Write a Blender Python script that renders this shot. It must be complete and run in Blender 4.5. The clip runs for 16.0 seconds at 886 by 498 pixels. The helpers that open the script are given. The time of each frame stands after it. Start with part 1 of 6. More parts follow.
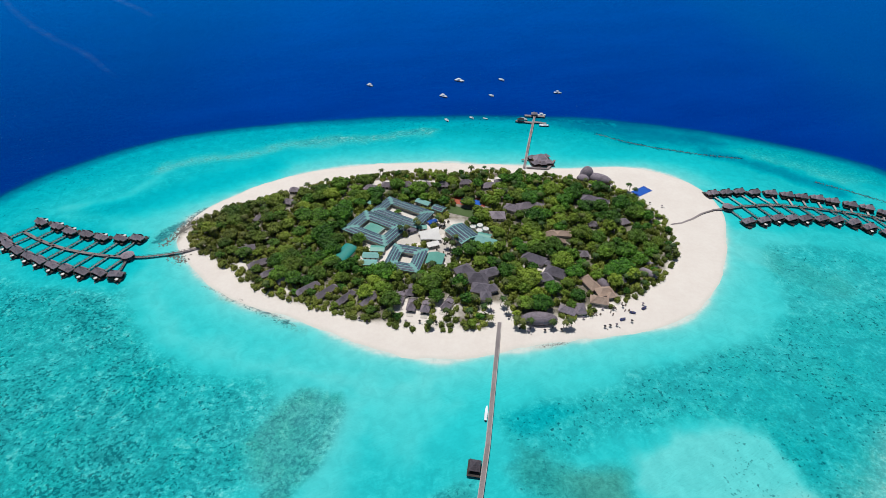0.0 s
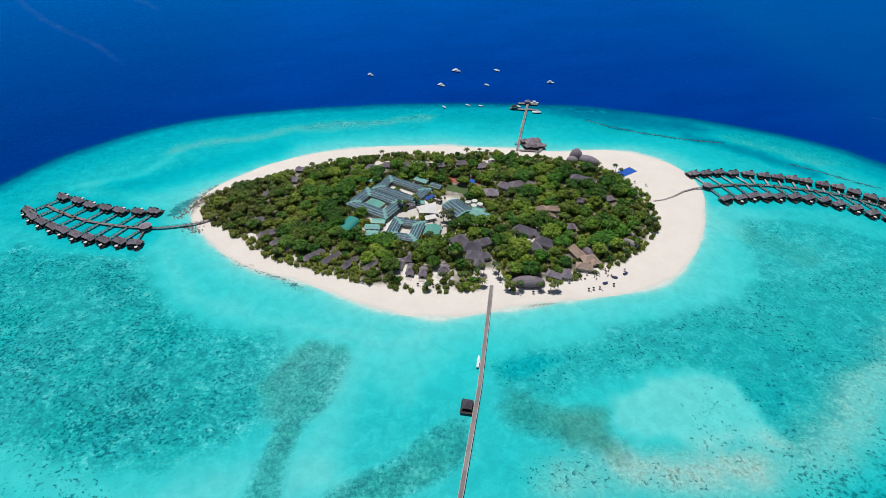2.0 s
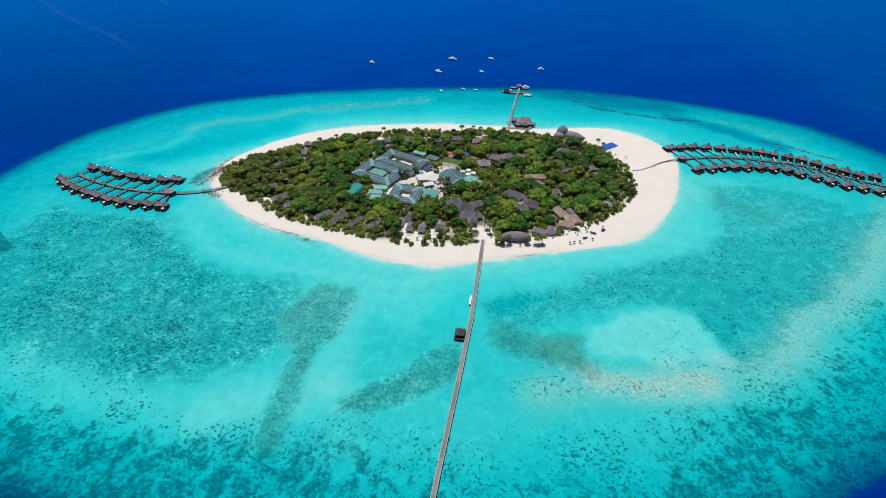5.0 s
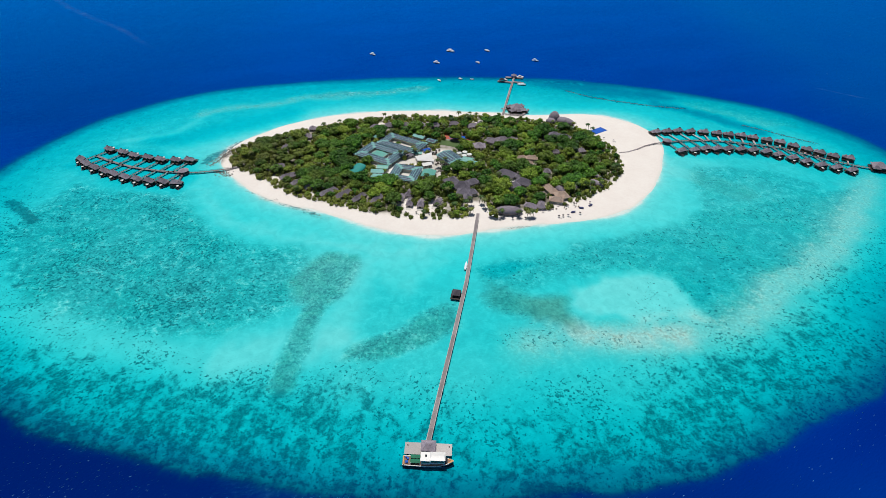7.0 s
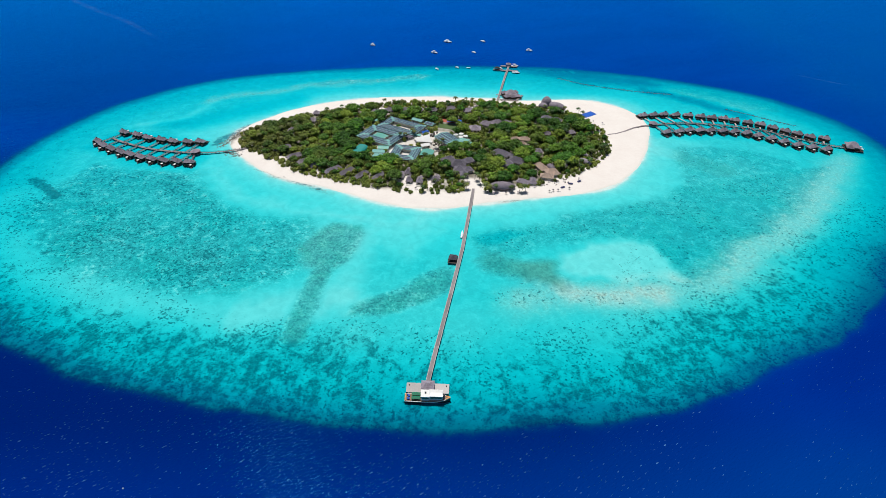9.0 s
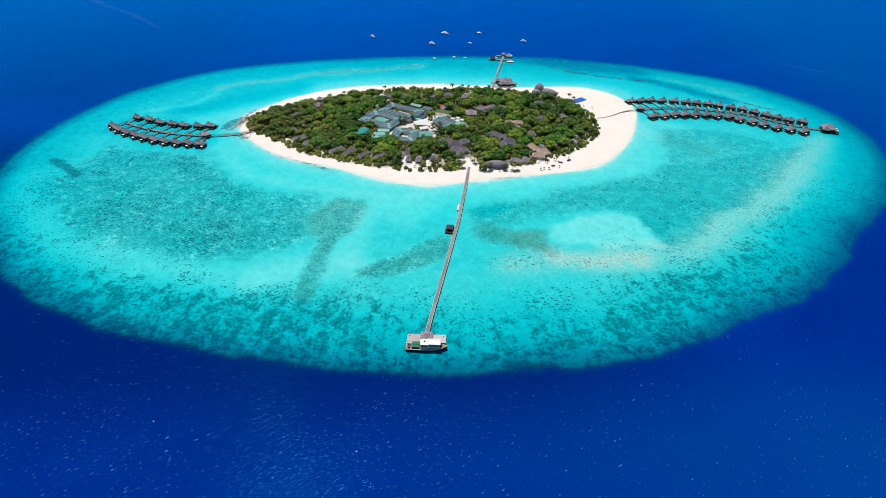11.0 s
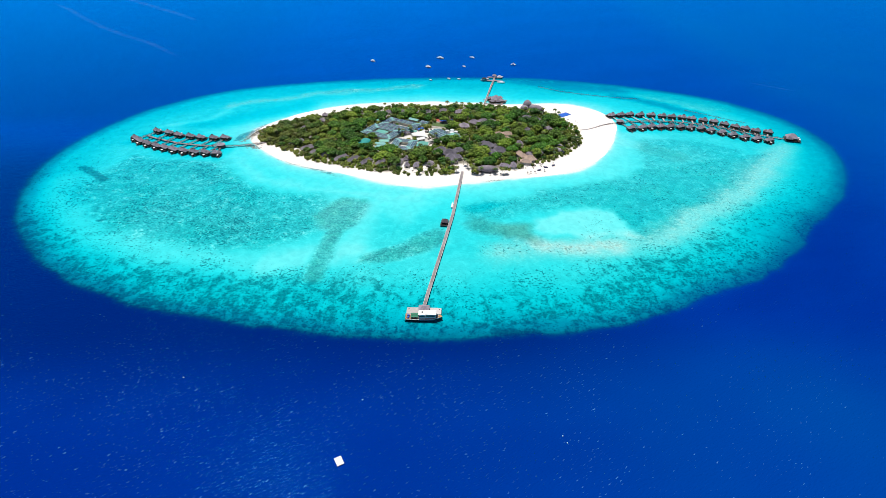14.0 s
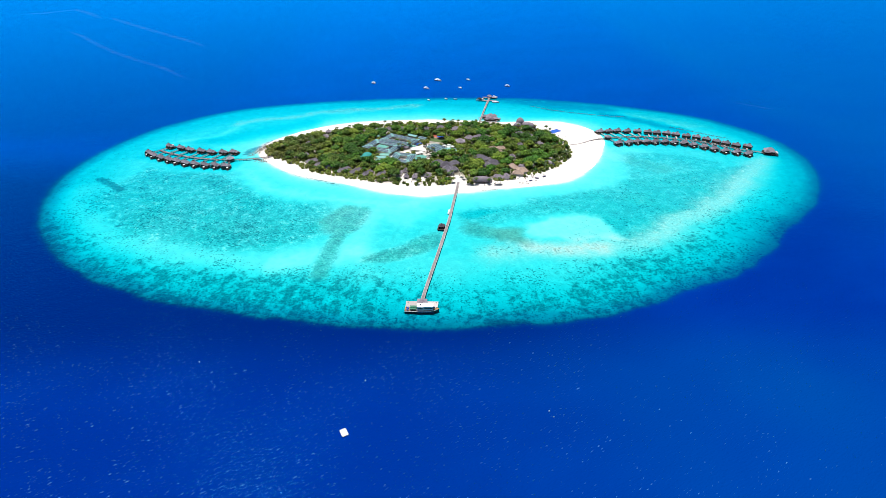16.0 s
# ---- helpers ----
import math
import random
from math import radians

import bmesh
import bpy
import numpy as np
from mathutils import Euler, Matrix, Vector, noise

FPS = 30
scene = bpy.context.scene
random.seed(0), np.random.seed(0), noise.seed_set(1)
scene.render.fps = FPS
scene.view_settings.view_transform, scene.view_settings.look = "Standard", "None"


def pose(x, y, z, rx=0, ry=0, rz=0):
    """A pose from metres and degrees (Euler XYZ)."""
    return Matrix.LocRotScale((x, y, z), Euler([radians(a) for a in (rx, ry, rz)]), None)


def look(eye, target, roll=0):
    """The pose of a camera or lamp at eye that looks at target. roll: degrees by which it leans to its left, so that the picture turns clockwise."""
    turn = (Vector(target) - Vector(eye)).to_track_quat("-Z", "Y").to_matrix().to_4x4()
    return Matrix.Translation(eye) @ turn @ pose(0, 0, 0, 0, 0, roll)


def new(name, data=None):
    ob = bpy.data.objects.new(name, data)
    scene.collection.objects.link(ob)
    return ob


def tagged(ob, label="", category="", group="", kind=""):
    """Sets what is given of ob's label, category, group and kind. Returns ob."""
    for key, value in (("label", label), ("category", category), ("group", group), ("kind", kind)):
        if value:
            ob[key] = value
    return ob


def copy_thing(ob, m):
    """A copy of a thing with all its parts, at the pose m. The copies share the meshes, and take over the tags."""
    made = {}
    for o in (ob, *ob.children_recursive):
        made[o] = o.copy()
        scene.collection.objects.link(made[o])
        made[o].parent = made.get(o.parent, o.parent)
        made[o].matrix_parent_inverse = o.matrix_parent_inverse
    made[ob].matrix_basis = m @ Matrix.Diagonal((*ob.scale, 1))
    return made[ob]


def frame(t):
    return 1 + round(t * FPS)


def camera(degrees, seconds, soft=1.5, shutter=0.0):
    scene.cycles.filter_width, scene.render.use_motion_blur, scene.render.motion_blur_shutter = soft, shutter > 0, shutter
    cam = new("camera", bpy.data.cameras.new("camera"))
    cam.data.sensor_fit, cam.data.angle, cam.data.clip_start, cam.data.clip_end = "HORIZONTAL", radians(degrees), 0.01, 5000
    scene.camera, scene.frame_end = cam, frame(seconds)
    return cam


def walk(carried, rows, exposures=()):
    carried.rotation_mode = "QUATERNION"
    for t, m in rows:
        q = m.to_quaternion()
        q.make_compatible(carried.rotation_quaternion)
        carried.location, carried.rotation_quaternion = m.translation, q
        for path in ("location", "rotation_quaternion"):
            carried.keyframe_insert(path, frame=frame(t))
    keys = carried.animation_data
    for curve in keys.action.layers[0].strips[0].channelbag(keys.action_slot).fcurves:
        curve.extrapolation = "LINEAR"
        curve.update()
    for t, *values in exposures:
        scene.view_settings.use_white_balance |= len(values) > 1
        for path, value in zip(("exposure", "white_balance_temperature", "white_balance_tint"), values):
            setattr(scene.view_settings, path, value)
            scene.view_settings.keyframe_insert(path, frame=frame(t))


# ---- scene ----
cam = camera(79.1, 16.0, soft=0.5)
PATH = [
    (0, (-0.239, 2.24, 282.254), (-0.248, 3.821, 281.029), 0.8),
    (0.5, (0.224, -7.924, 282.242), (0.217, -6.343, 281.017), 0.9),
    (1, (0.671, -18.159, 282.23), (0.666, -16.578, 281.005), 1.0),
    (1.5, (1.13, -28.422, 282.219), (1.126, -26.841, 280.994), 1.1),
    (2, (1.611, -38.687, 282.211), (1.609, -37.105, 280.987), 1.1),
    (2.5, (2.12, -48.951, 282.21), (2.119, -47.368, 280.987), 1.1),
    (3, (2.637, -59.218, 282.214), (2.637, -57.634, 280.992), 1.1),
    (3.5, (3.114, -69.546, 282.231), (3.115, -67.962, 281.011), 1.1),
    (4, (3.565, -79.937, 282.272), (3.566, -78.352, 281.052), 1.1),
    (6.5, (5.743, -132.312, 282.997), (5.748, -130.728, 281.777), 1.1),
    (7, (6.121, -142.795, 283.047), (6.127, -141.21, 281.827), 1.1),
    (7.5, (6.43, -153.314, 283.079), (6.438, -151.729, 281.859), 1.0),
    (8, (6.702, -163.881, 283.105), (6.71, -162.297, 281.884), 1.0),
    (8.5, (6.967, -174.45, 283.128), (6.977, -172.867, 281.905), 1.0),
    (9, (7.251, -185.015, 283.164), (7.262, -183.434, 281.941), 1.0),
    (11.5, (8.856, -237.646, 283.573), (8.872, -236.067, 282.346), 0.9),
    (12, (9.203, -248.011, 283.602), (9.219, -246.424, 282.385), 0.9),
    (12.5, (9.51, -258.28, 283.622), (9.528, -256.678, 282.425), 0.8),
    (13, (9.817, -268.536, 283.639), (9.836, -266.92, 282.461), 0.7),
    (13.5, (10.148, -278.776, 283.654), (10.168, -277.146, 282.496), 0.7),
    (14, (10.49, -289.013, 283.665), (10.513, -287.368, 282.528), 0.7),
    (14.5, (10.836, -299.268, 283.671), (10.86, -297.609, 282.553), 0.6),
    (15, (11.22, -309.549, 283.672), (11.243, -307.879, 282.57), 0.6),
    (15.5, (11.655, -319.861, 283.671), (11.679, -318.179, 282.589), 0.6),
    (16, (12.105, -330.195, 283.67), (12.132, -328.499, 282.611), 0.6),
]
walk(cam, [(t, look(eye, target, roll)) for t, eye, target, roll in PATH],
     [(0, -0.35), (4.0, -0.32), (6.5, -0.27), (9, -0.14), (11.5, -0.04), (12.5, 0.05), (14.5, 0.27), (16.0, 0.39)])

# ---- light: high sun beyond the island, a little to the west ----
SUN_EL, SUN_AZ = radians(72), radians(-22)
world = bpy.data.worlds.new("sky")
scene.world = world
world.use_nodes = True
wn = world.node_tree
sky = wn.nodes.new("ShaderNodeTexSky")
sky.sky_type = "NISHITA"
sky.sun_disc = False
sky.sun_elevation, sky.sun_rotation = SUN_EL, SUN_AZ
sky.air_density, sky.dust_density, sky.ozone_density = 1.0, 0.6, 1.5
wn.nodes["Background"].inputs[1].default_value = 0.046
wn.links.new(sky.outputs[0], wn.nodes["Background"].inputs[0])
sun = new("sun", bpy.data.lights.new("sun", "SUN"))
sun.data.energy, sun.data.angle, sun.data.color = 3.95, radians(0.53), (1.0, 0.96, 0.9)
sun_way = Vector((math.sin(SUN_AZ) * math.cos(SUN_EL), math.cos(SUN_AZ) * math.cos(SUN_EL), math.sin(SUN_EL)))
sun.matrix_world = look(sun_way * 100, (0, 0, 0))


# ---- materials ----
class Nodes:
    """Short hand for building one node material."""

    def __init__(self, name):
        self.mat = bpy.data.materials.new(name)
        self.mat.use_nodes = True
        self.nt = self.mat.node_tree
        self.bsdf = self.nt.nodes["Principled BSDF"]

    def add(self, kind, **values):
        n = self.nt.nodes.new("ShaderNode" + kind)
        for k, v in values.items():
            if k == "op":
                n.operation = v
            elif k == "clamp":
                n.use_clamp = v
        return n

    def link(self, a, b):
        self.nt.links.new(a, b)

    def put(self, socket, value):
        if hasattr(value, "is_output"):
            self.link(value, socket)
        else:
            socket.default_value = value

    def math(self, op, a, b=0.0, clamp=False):
        n = self.add("Math", op=op, clamp=clamp)
        self.put(n.inputs[0], a)
        self.put(n.inputs[1], b)
        return n.outputs[0]

    def mix(self, f, a, b, blend="MIX"):
        n = self.nt.nodes.new("ShaderNodeMix")
        n.data_type, n.blend_type = "RGBA", blend
        self.put(n.inputs[0], f)
        self.put(n.inputs[6], a if hasattr(a, "is_output") else (*a, 1))
        self.put(n.inputs[7], b if hasattr(b, "is_output") else (*b, 1))
        return n.outputs[2]

    def coords(self, which="Object"):
        return self.add("TexCoord").outputs[which]

    def place(self):
        return self.add("NewGeometry").outputs["Position"]

    def noise(self, scale, detail=4.0, rough=0.55, vec=None, stretch=None, warp=0.0):
        n = self.add("TexNoise")
        n.inputs["Scale"].default_value = scale
        n.inputs["Detail"].default_value = detail
        n.inputs["Roughness"].default_value = rough
        n.inputs["Distortion"].default_value = warp
        v = vec if vec is not None else self.place()
        if stretch:
            m = self.add("Mapping")
            m.inputs["Rotation"].default_value = (0, 0, radians(stretch[1]))
            m.vector_type = "TEXTURE"
            m.inputs["Scale"].default_value = tuple(1 / k for k in stretch[0])
            self.link(v, m.inputs["Vector"])
            v = m.outputs[0]
        self.link(v, n.inputs["Vector"])
        return n.outputs["Fac"]

    def ramp(self, f, lo, hi, a=0.0, b=1.0):
        n = self.add("MapRange")
        n.interpolation_type = "SMOOTHSTEP"
        for i, v in enumerate((f, lo, hi, a, b)):
            self.put(n.inputs[i], v)
        return n.outputs[0]

    def attr(self, name):
        n = self.add("Attribute")
        n.attribute_name = name
        return n.outputs["Fac"]

    def bump(self, height, strength, distance):
        n = self.add("Bump")
        n.inputs["Strength"].default_value, n.inputs["Distance"].default_value = strength, distance
        self.link(height, n.inputs["Height"])
        self.link(n.outputs[0], self.bsdf.inputs["Normal"])

    def done(self, colour, rough=0.8, metal=0.0, spec=0.5):
        self.put(self.bsdf.inputs["Base Color"], colour if hasattr(colour, "is_output") else (*colour, 1))
        self.put(self.bsdf.inputs["Roughness"], rough)
        self.bsdf.inputs["Metallic"].default_value = metal
        self.bsdf.inputs["Specular IOR Level"].default_value = spec
        return self.mat


def worn(name, light, dark, rough=0.85, grain=1.2, patch=0.12, spec=0.3, metal=0.0, bump=0.05, each=0.25):
    """A weathered surface: grain and large patches between two tones, and a shade of its own for each object."""
    m = Nodes(name)
    f = m.ramp(m.noise(grain, 5, 0.65), 0.3, 0.7)
    g = m.ramp(m.noise(patch, 3), 0.3, 0.7)
    c = m.mix(m.math("ADD", m.math("MULTIPLY", f, 0.6), m.math("MULTIPLY", g, 0.4)), dark, light)
    o = m.add("ObjectInfo").outputs["Random"]
    c = m.mix(1.0, c, m.mix(o, (1 - each,) * 3, (1 + each * 0.3,) * 3), "MULTIPLY")
    m.bump(m.noise(grain * 3, 4, 0.7), 0.6, bump)
    return m.done(c, rough, metal, spec)


def thatch_material(name, light, dark):
    """Sun-bleached thatch: fine vertical straw streaks and darker courses."""
    m = Nodes(name)
    straw = m.noise(2.2, 5, 0.7, stretch=((1, 1, 0.25), 0))
    n = m.add("TexWave")
    n.wave_type, n.bands_direction = "BANDS", "Z"
    n.inputs["Scale"].default_value, n.inputs["Distortion"].default_value = 0.55, 1.5
    n.inputs["Detail"].default_value = 2
    m.link(m.place(), n.inputs["Vector"])
    f = m.math("ADD", m.math("MULTIPLY", m.ramp(straw, 0.25, 0.75), 0.7), m.math("MULTIPLY", n.outputs["Fac"], 0.3))
    c = m.mix(f, dark, light)
    c = m.mix(m.ramp(m.noise(0.22, 3), 0.45, 0.75, 0, 0.5), c, tuple(0.6 * v for v in dark))
    o = m.add("ObjectInfo").outputs["Random"]
    c = m.mix(1.0, c, m.mix(o, (0.75,) * 3, (1.15,) * 3), "MULTIPLY")
    m.bump(straw, 0.8, 0.15)
    return m.done(c, 0.95, 0, 0.1)


def foliage_material(name, dark, light, yellow):
    """Leaf clumps: each clump its own green, each tree its own tone."""
    m = Nodes(name)
    island = m.add("NewGeometry").outputs["Random Per Island"]
    tree = m.add("ObjectInfo").outputs["Random"]
    c = m.mix(island, dark, light)
    c = m.mix(m.ramp(tree, 0.2, 1.0, 0.0, 0.85), c, m.mix(island, tuple(0.6 * v for v in yellow), yellow))
    c = m.mix(m.ramp(m.noise(0.035, 3), 0.40, 0.60, 0.0, 0.6), c, m.mix(island, tuple(0.45 * v for v in dark), tuple(1.1 * v for v in dark)))
    # salt-burnt olive growth towards the dry western point
    sep = m.add("SeparateXYZ")
    m.link(m.place(), sep.inputs[0])
    burnt = m.math("MULTIPLY", m.ramp(sep.outputs[0], -70, -210, 0.0, 0.6), m.ramp(m.noise(0.06, 3), 0.35, 0.65, 0.3, 1.0))
    c = m.mix(burnt, c, m.mix(island, (0.07, 0.085, 0.02), (0.30, 0.28, 0.075)))
    m.bsdf.inputs["Subsurface Weight"].default_value = 0.0
    return m.done(c, 0.6, 0, 0.25)


def sea_material():
    """Sea seen from above: the bed's colour, dimmed by the depth of clear water over it, under a rippled surface."""
    m = Nodes("sea_water")
    depth, grass, coral, rubble, olive = m.attr("depth"), m.attr("grass"), m.attr("coral"), m.attr("rubble"), m.attr("olive")
    grain = m.noise(0.95, 6, 0.72, stretch=((0.75, 1.25, 1), 10))
    fine = m.noise(0.4, 6, 0.7)
    mid = m.noise(0.11, 6, 0.66, warp=0.6)
    wide = m.noise(0.028, 5, 0.62, warp=0.5)
    # bare sand, cleaner where no weed grows
    rich = m.ramp(grass, 0.1, 0.5)
    sand = m.mix(m.ramp(mid, 0.3, 0.7), (0.60, 0.70, 0.665), (0.76, 0.81, 0.765))
    sand = m.mix(m.math("MULTIPLY", m.math("MULTIPLY", rich, m.ramp(fine, 0.45, 0.62)), m.ramp(m.attr("calm"), 0, 1, 1.0, 0.3)), sand, (0.92, 0.88, 0.82))
    # weed in torn patches
    torn = m.math("ADD", m.math("MULTIPLY", wide, 0.5), m.math("ADD", m.math("MULTIPLY", mid, 0.36), m.math("MULTIPLY", fine, 0.14)))
    g = m.math("ADD", grass, m.math("MULTIPLY", m.math("SUBTRACT", torn, 0.5), m.math("MULTIPLY", rich, m.math("MULTIPLY", m.ramp(grass, 0.72, 0.95, 8.0, 1.8), m.ramp(m.attr("calm"), 0, 1, 1.0, 0.35)))), clamp=True)
    crest = m.math("ADD", m.math("MULTIPLY", fine, 0.32), m.math("ADD", m.math("MULTIPLY", mid, 0.6), m.math("MULTIPLY", grain, 0.08)))
    pale = m.math("MULTIPLY", m.math("MULTIPLY", m.ramp(crest, 0.49, 0.63), rich), m.math("SUBTRACT", 1.0, olive))
    still = m.ramp(m.attr("calm"), 0, 1, 1.0, 0.55)
    pale = m.math("MULTIPLY", pale, still)
    depth = m.math("MULTIPLY", depth, m.math("SUBTRACT", 1.0, m.math("MULTIPLY", pale, 0.6)))
    tone = m.mix(m.ramp(wide, 0.4, 0.6), (0.045, 0.34, 0.35), (0.09, 0.33, 0.315))
    tone = m.mix(olive, tone, (0.19, 0.31, 0.25))
    weed = m.mix(m.ramp(m.math("ADD", m.math("MULTIPLY", grain, 0.55), m.math("MULTIPLY", fine, 0.45)), 0.38, 0.62), tone, m.mix(1.0, tone, m.mix(olive, (1.55, 1.5, 1.55), (1.2, 1.18, 1.2)), "MULTIPLY"))
    bed = m.mix(m.math("MULTIPLY", g, 0.86), sand, weed)
    mottle = m.ramp(m.math("ADD", m.math("MULTIPLY", fine, 0.25), m.math("ADD", m.math("MULTIPLY", mid, 0.45), m.math("MULTIPLY", wide, 0.3))), 0.39, 0.61)
    bed = m.mix(m.math("MULTIPLY", rich, still), bed, m.mix(1.0, bed, m.mix(mottle, (0.40, 0.50, 0.52), (1.44, 1.34, 1.30)), "MULTIPLY"))
    bed = m.mix(m.math("MULTIPLY", rubble, m.ramp(m.math("ADD", m.math("MULTIPLY", grain, 0.4), m.math("MULTIPLY", mid, 0.6)), 0.4, 0.62, 0.05, 1.0)), bed, m.mix(m.ramp(fine, 0.38, 0.62), (0.40, 0.33, 0.28), (0.80, 0.72, 0.64)))
    # coral heads: large clumps on the outer slope, small dark specks on the flat
    spur = m.add("CombineXYZ")
    m.link(m.attr("along"), spur.inputs[0])
    m.link(m.math("MULTIPLY", m.attr("across"), 0.5), spur.inputs[1])
    groove = m.noise(0.085, 5, 0.6, vec=spur.outputs[0], warp=0.6)
    clump = m.math("ADD", m.math("MULTIPLY", groove, 0.38), m.math("ADD", m.math("MULTIPLY", m.noise(0.15, 5, 0.6, warp=0.6), 0.42), m.math("MULTIPLY", fine, 0.22)))
    low = m.math("SUBTRACT", 0.65, m.math("MULTIPLY", coral, 0.17))
    big = m.math("MULTIPLY", m.ramp(clump, m.math("SUBTRACT", low, 0.035), m.math("ADD", low, 0.085)), m.ramp(coral, 0.0, 0.25))
    patchy = m.ramp(m.noise(0.022, 4, 0.6), 0.38, 0.6, 0.0, 1.0)
    amount = m.math("MULTIPLY", m.math("MAXIMUM", m.ramp(coral, 0.02, 0.4, 0, 0.75), m.math("MULTIPLY", m.ramp(grass, 0.25, 0.75, 0, 0.95), m.ramp(m.attr("calm"), 0, 1, 1.0, 0.55))), m.math("ADD", m.math("MULTIPLY", patchy, 0.75), 0.25))
    speck = m.math("ADD", m.math("MULTIPLY", m.noise(0.42, 3, 0.55), 0.7), m.math("MULTIPLY", m.noise(0.14, 3, 0.6), 0.3))
    small = m.ramp(speck, m.math("SUBTRACT", 0.60, m.math("MULTIPLY", amount, 0.12)), m.math("SUBTRACT", 0.672, m.math("MULTIPLY", amount, 0.12)))
    small = m.math("MULTIPLY", small, m.ramp(amount, 0.03, 0.3))
    cells = m.add("TexVoronoi")
    cells.inputs["Scale"].default_value = 0.12
    m.link(m.place(), cells.inputs["Vector"])
    sep = m.add("SeparateColor")
    m.link(cells.outputs["Color"], sep.inputs[0])
    size = m.math("MULTIPLY", m.math("ADD", m.math("MULTIPLY", sep.outputs[0], 0.13), 0.04), m.math("GREATER_THAN", sep.outputs[1], 0.6))
    reach = m.math("ADD", cells.outputs["Distance"], m.math("MULTIPLY", m.math("SUBTRACT", grain, 0.5), 0.6))
    head = m.math("MULTIPLY", m.ramp(m.math("SUBTRACT", size, reach), -0.03, 0.05), m.ramp(amount, 0.1, 0.4, 0, 0.9))
    dark = m.math("MAXIMUM", m.math("MULTIPLY", big, 0.92), m.math("MAXIMUM", m.math("MULTIPLY", small, 0.95), head))
    dark = m.math("MULTIPLY", dark, m.math("SUBTRACT", 1.0, m.math("MULTIPLY", olive, 0.75)))
    dark = m.math("MULTIPLY", dark, m.ramp(m.math("ADD", m.math("MULTIPLY", fine, 0.6), m.math("MULTIPLY", grain, 0.4)), 0.36, 0.6, 0.5, 1.0))
    bed = m.mix(m.math("MULTIPLY", dark, 0.95), bed, (0.025, 0.135, 0.15))
    # light lost on the way down and back
    lost = m.add("CombineColor")
    for i, (k, q) in enumerate(((1.7, 0.0), (0.110, 0.0015), (0.054, 0.0045))):
        m.link(m.math("EXPONENT", m.math("MULTIPLY", depth, m.math("SUBTRACT", -k, m.math("MULTIPLY", depth, q)))), lost.inputs[i])
    shallow = m.mix(1.0, bed, lost.outputs[0], "MULTIPLY")
    veil = m.ramp(m.noise(0.006, 3, 0.5, stretch=((1, 2.2, 1), 20)), 0.35, 0.7)
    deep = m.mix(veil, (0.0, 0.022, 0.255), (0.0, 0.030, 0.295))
    # darker navy off the reef, part of it a brightness drop put into the colour
    deep = m.mix(m.attr("deep_dim"), deep, (0.0, 0.009, 0.130))
    # sky sheen on the open sea, mixed into the base colour
    deep = m.mix(m.math("MULTIPLY", m.attr("sheen"), 0.9, clamp=True), deep, (0.0, 0.050, 0.27))
    inv = m.ramp(depth, 1.0, 30)
    c = m.mix(1.0, shallow, m.mix(inv, (0, 0, 0), deep), "ADD")
    # sun glints on the open sea, put into the colour as pale slanted flecks
    glint_fleck = m.noise(0.6, 3, 0.55, stretch=((0.5, 1.9, 1), 36))
    gust = m.ramp(m.noise(0.012, 4, 0.6), 0.35, 0.65, 0.0, 1.0)
    foam = m.math("MULTIPLY", m.ramp(glint_fleck, m.math("SUBTRACT", 0.705, m.math("ADD", m.math("MULTIPLY", gust, 0.05), m.math("MULTIPLY", m.attr("chop"), 0.055))), 0.76), m.ramp(depth, 14, 30))
    # pale blue of the painted glints
    c = m.mix(m.math("MULTIPLY", foam, 0.58), c, (0.20, 0.50, 0.85))
    # wind ripples
    swell = m.noise(0.05, 2, 0.5, stretch=((1, 2.4, 1), 25))
    chop = m.noise(0.3, 2, 0.55, stretch=((1, 2.6, 1), 30))
    n = m.add("Bump")
    n.inputs["Distance"].default_value = 1.0
    n.inputs["Strength"].default_value = 0.35
    m.link(m.math("ADD", m.math("MULTIPLY", swell, 0.8), m.math("MULTIPLY", chop, 0.9)), n.inputs["Height"])
    body, shine, both = m.add("BsdfDiffuse"), m.add("BsdfGlossy"), m.add("MixShader")
    m.link(c, body.inputs["Color"])
    shine.inputs["Color"].default_value = (0.0, 0.36, 1.0, 1)
    shine.inputs["Roughness"].default_value = 0.5
    fres = m.add("Fresnel")
    fres.inputs["IOR"].default_value = 1.33
    for s in (shine.inputs["Normal"], fres.inputs["Normal"]):
        m.link(n.outputs[0], s)
    # short steep wavelets that throw the sun back
    facet = m.noise(0.42, 2, 0.5, stretch=((0.5, 1.8, 1), 36))
    steep = m.add("Bump")
    steep.inputs["Distance"].default_value, steep.inputs["Strength"].default_value = 1.0, 1.0
    m.link(m.math("MULTIPLY", facet, m.math("ADD", m.math("MULTIPLY", gust, 0.22), 0.36)), steep.inputs["Height"])
    glint = m.add("BsdfGlossy")
    glint.distribution = "BECKMANN"
    glint.inputs["Roughness"].default_value = 0.1
    m.link(steep.outputs[0], glint.inputs["Normal"])
    m.link(m.mix(m.ramp(depth, 12, 30), (0, 0, 0), (0.0001, 0.0008, 0.0014)), glint.inputs["Color"])
    m.link(n.outputs[0], body.inputs["Normal"])
    m.link(m.math("MULTIPLY", fres.outputs[0], m.ramp(fres.outputs[0], 0.02, 0.2, 0.28, 1.0)), both.inputs[0])
    m.link(body.outputs[0], both.inputs[1])
    m.link(shine.outputs[0], both.inputs[2])
    whole = m.add("AddShader")
    m.link(both.outputs[0], whole.inputs[0])
    m.link(glint.outputs[0], whole.inputs[1])
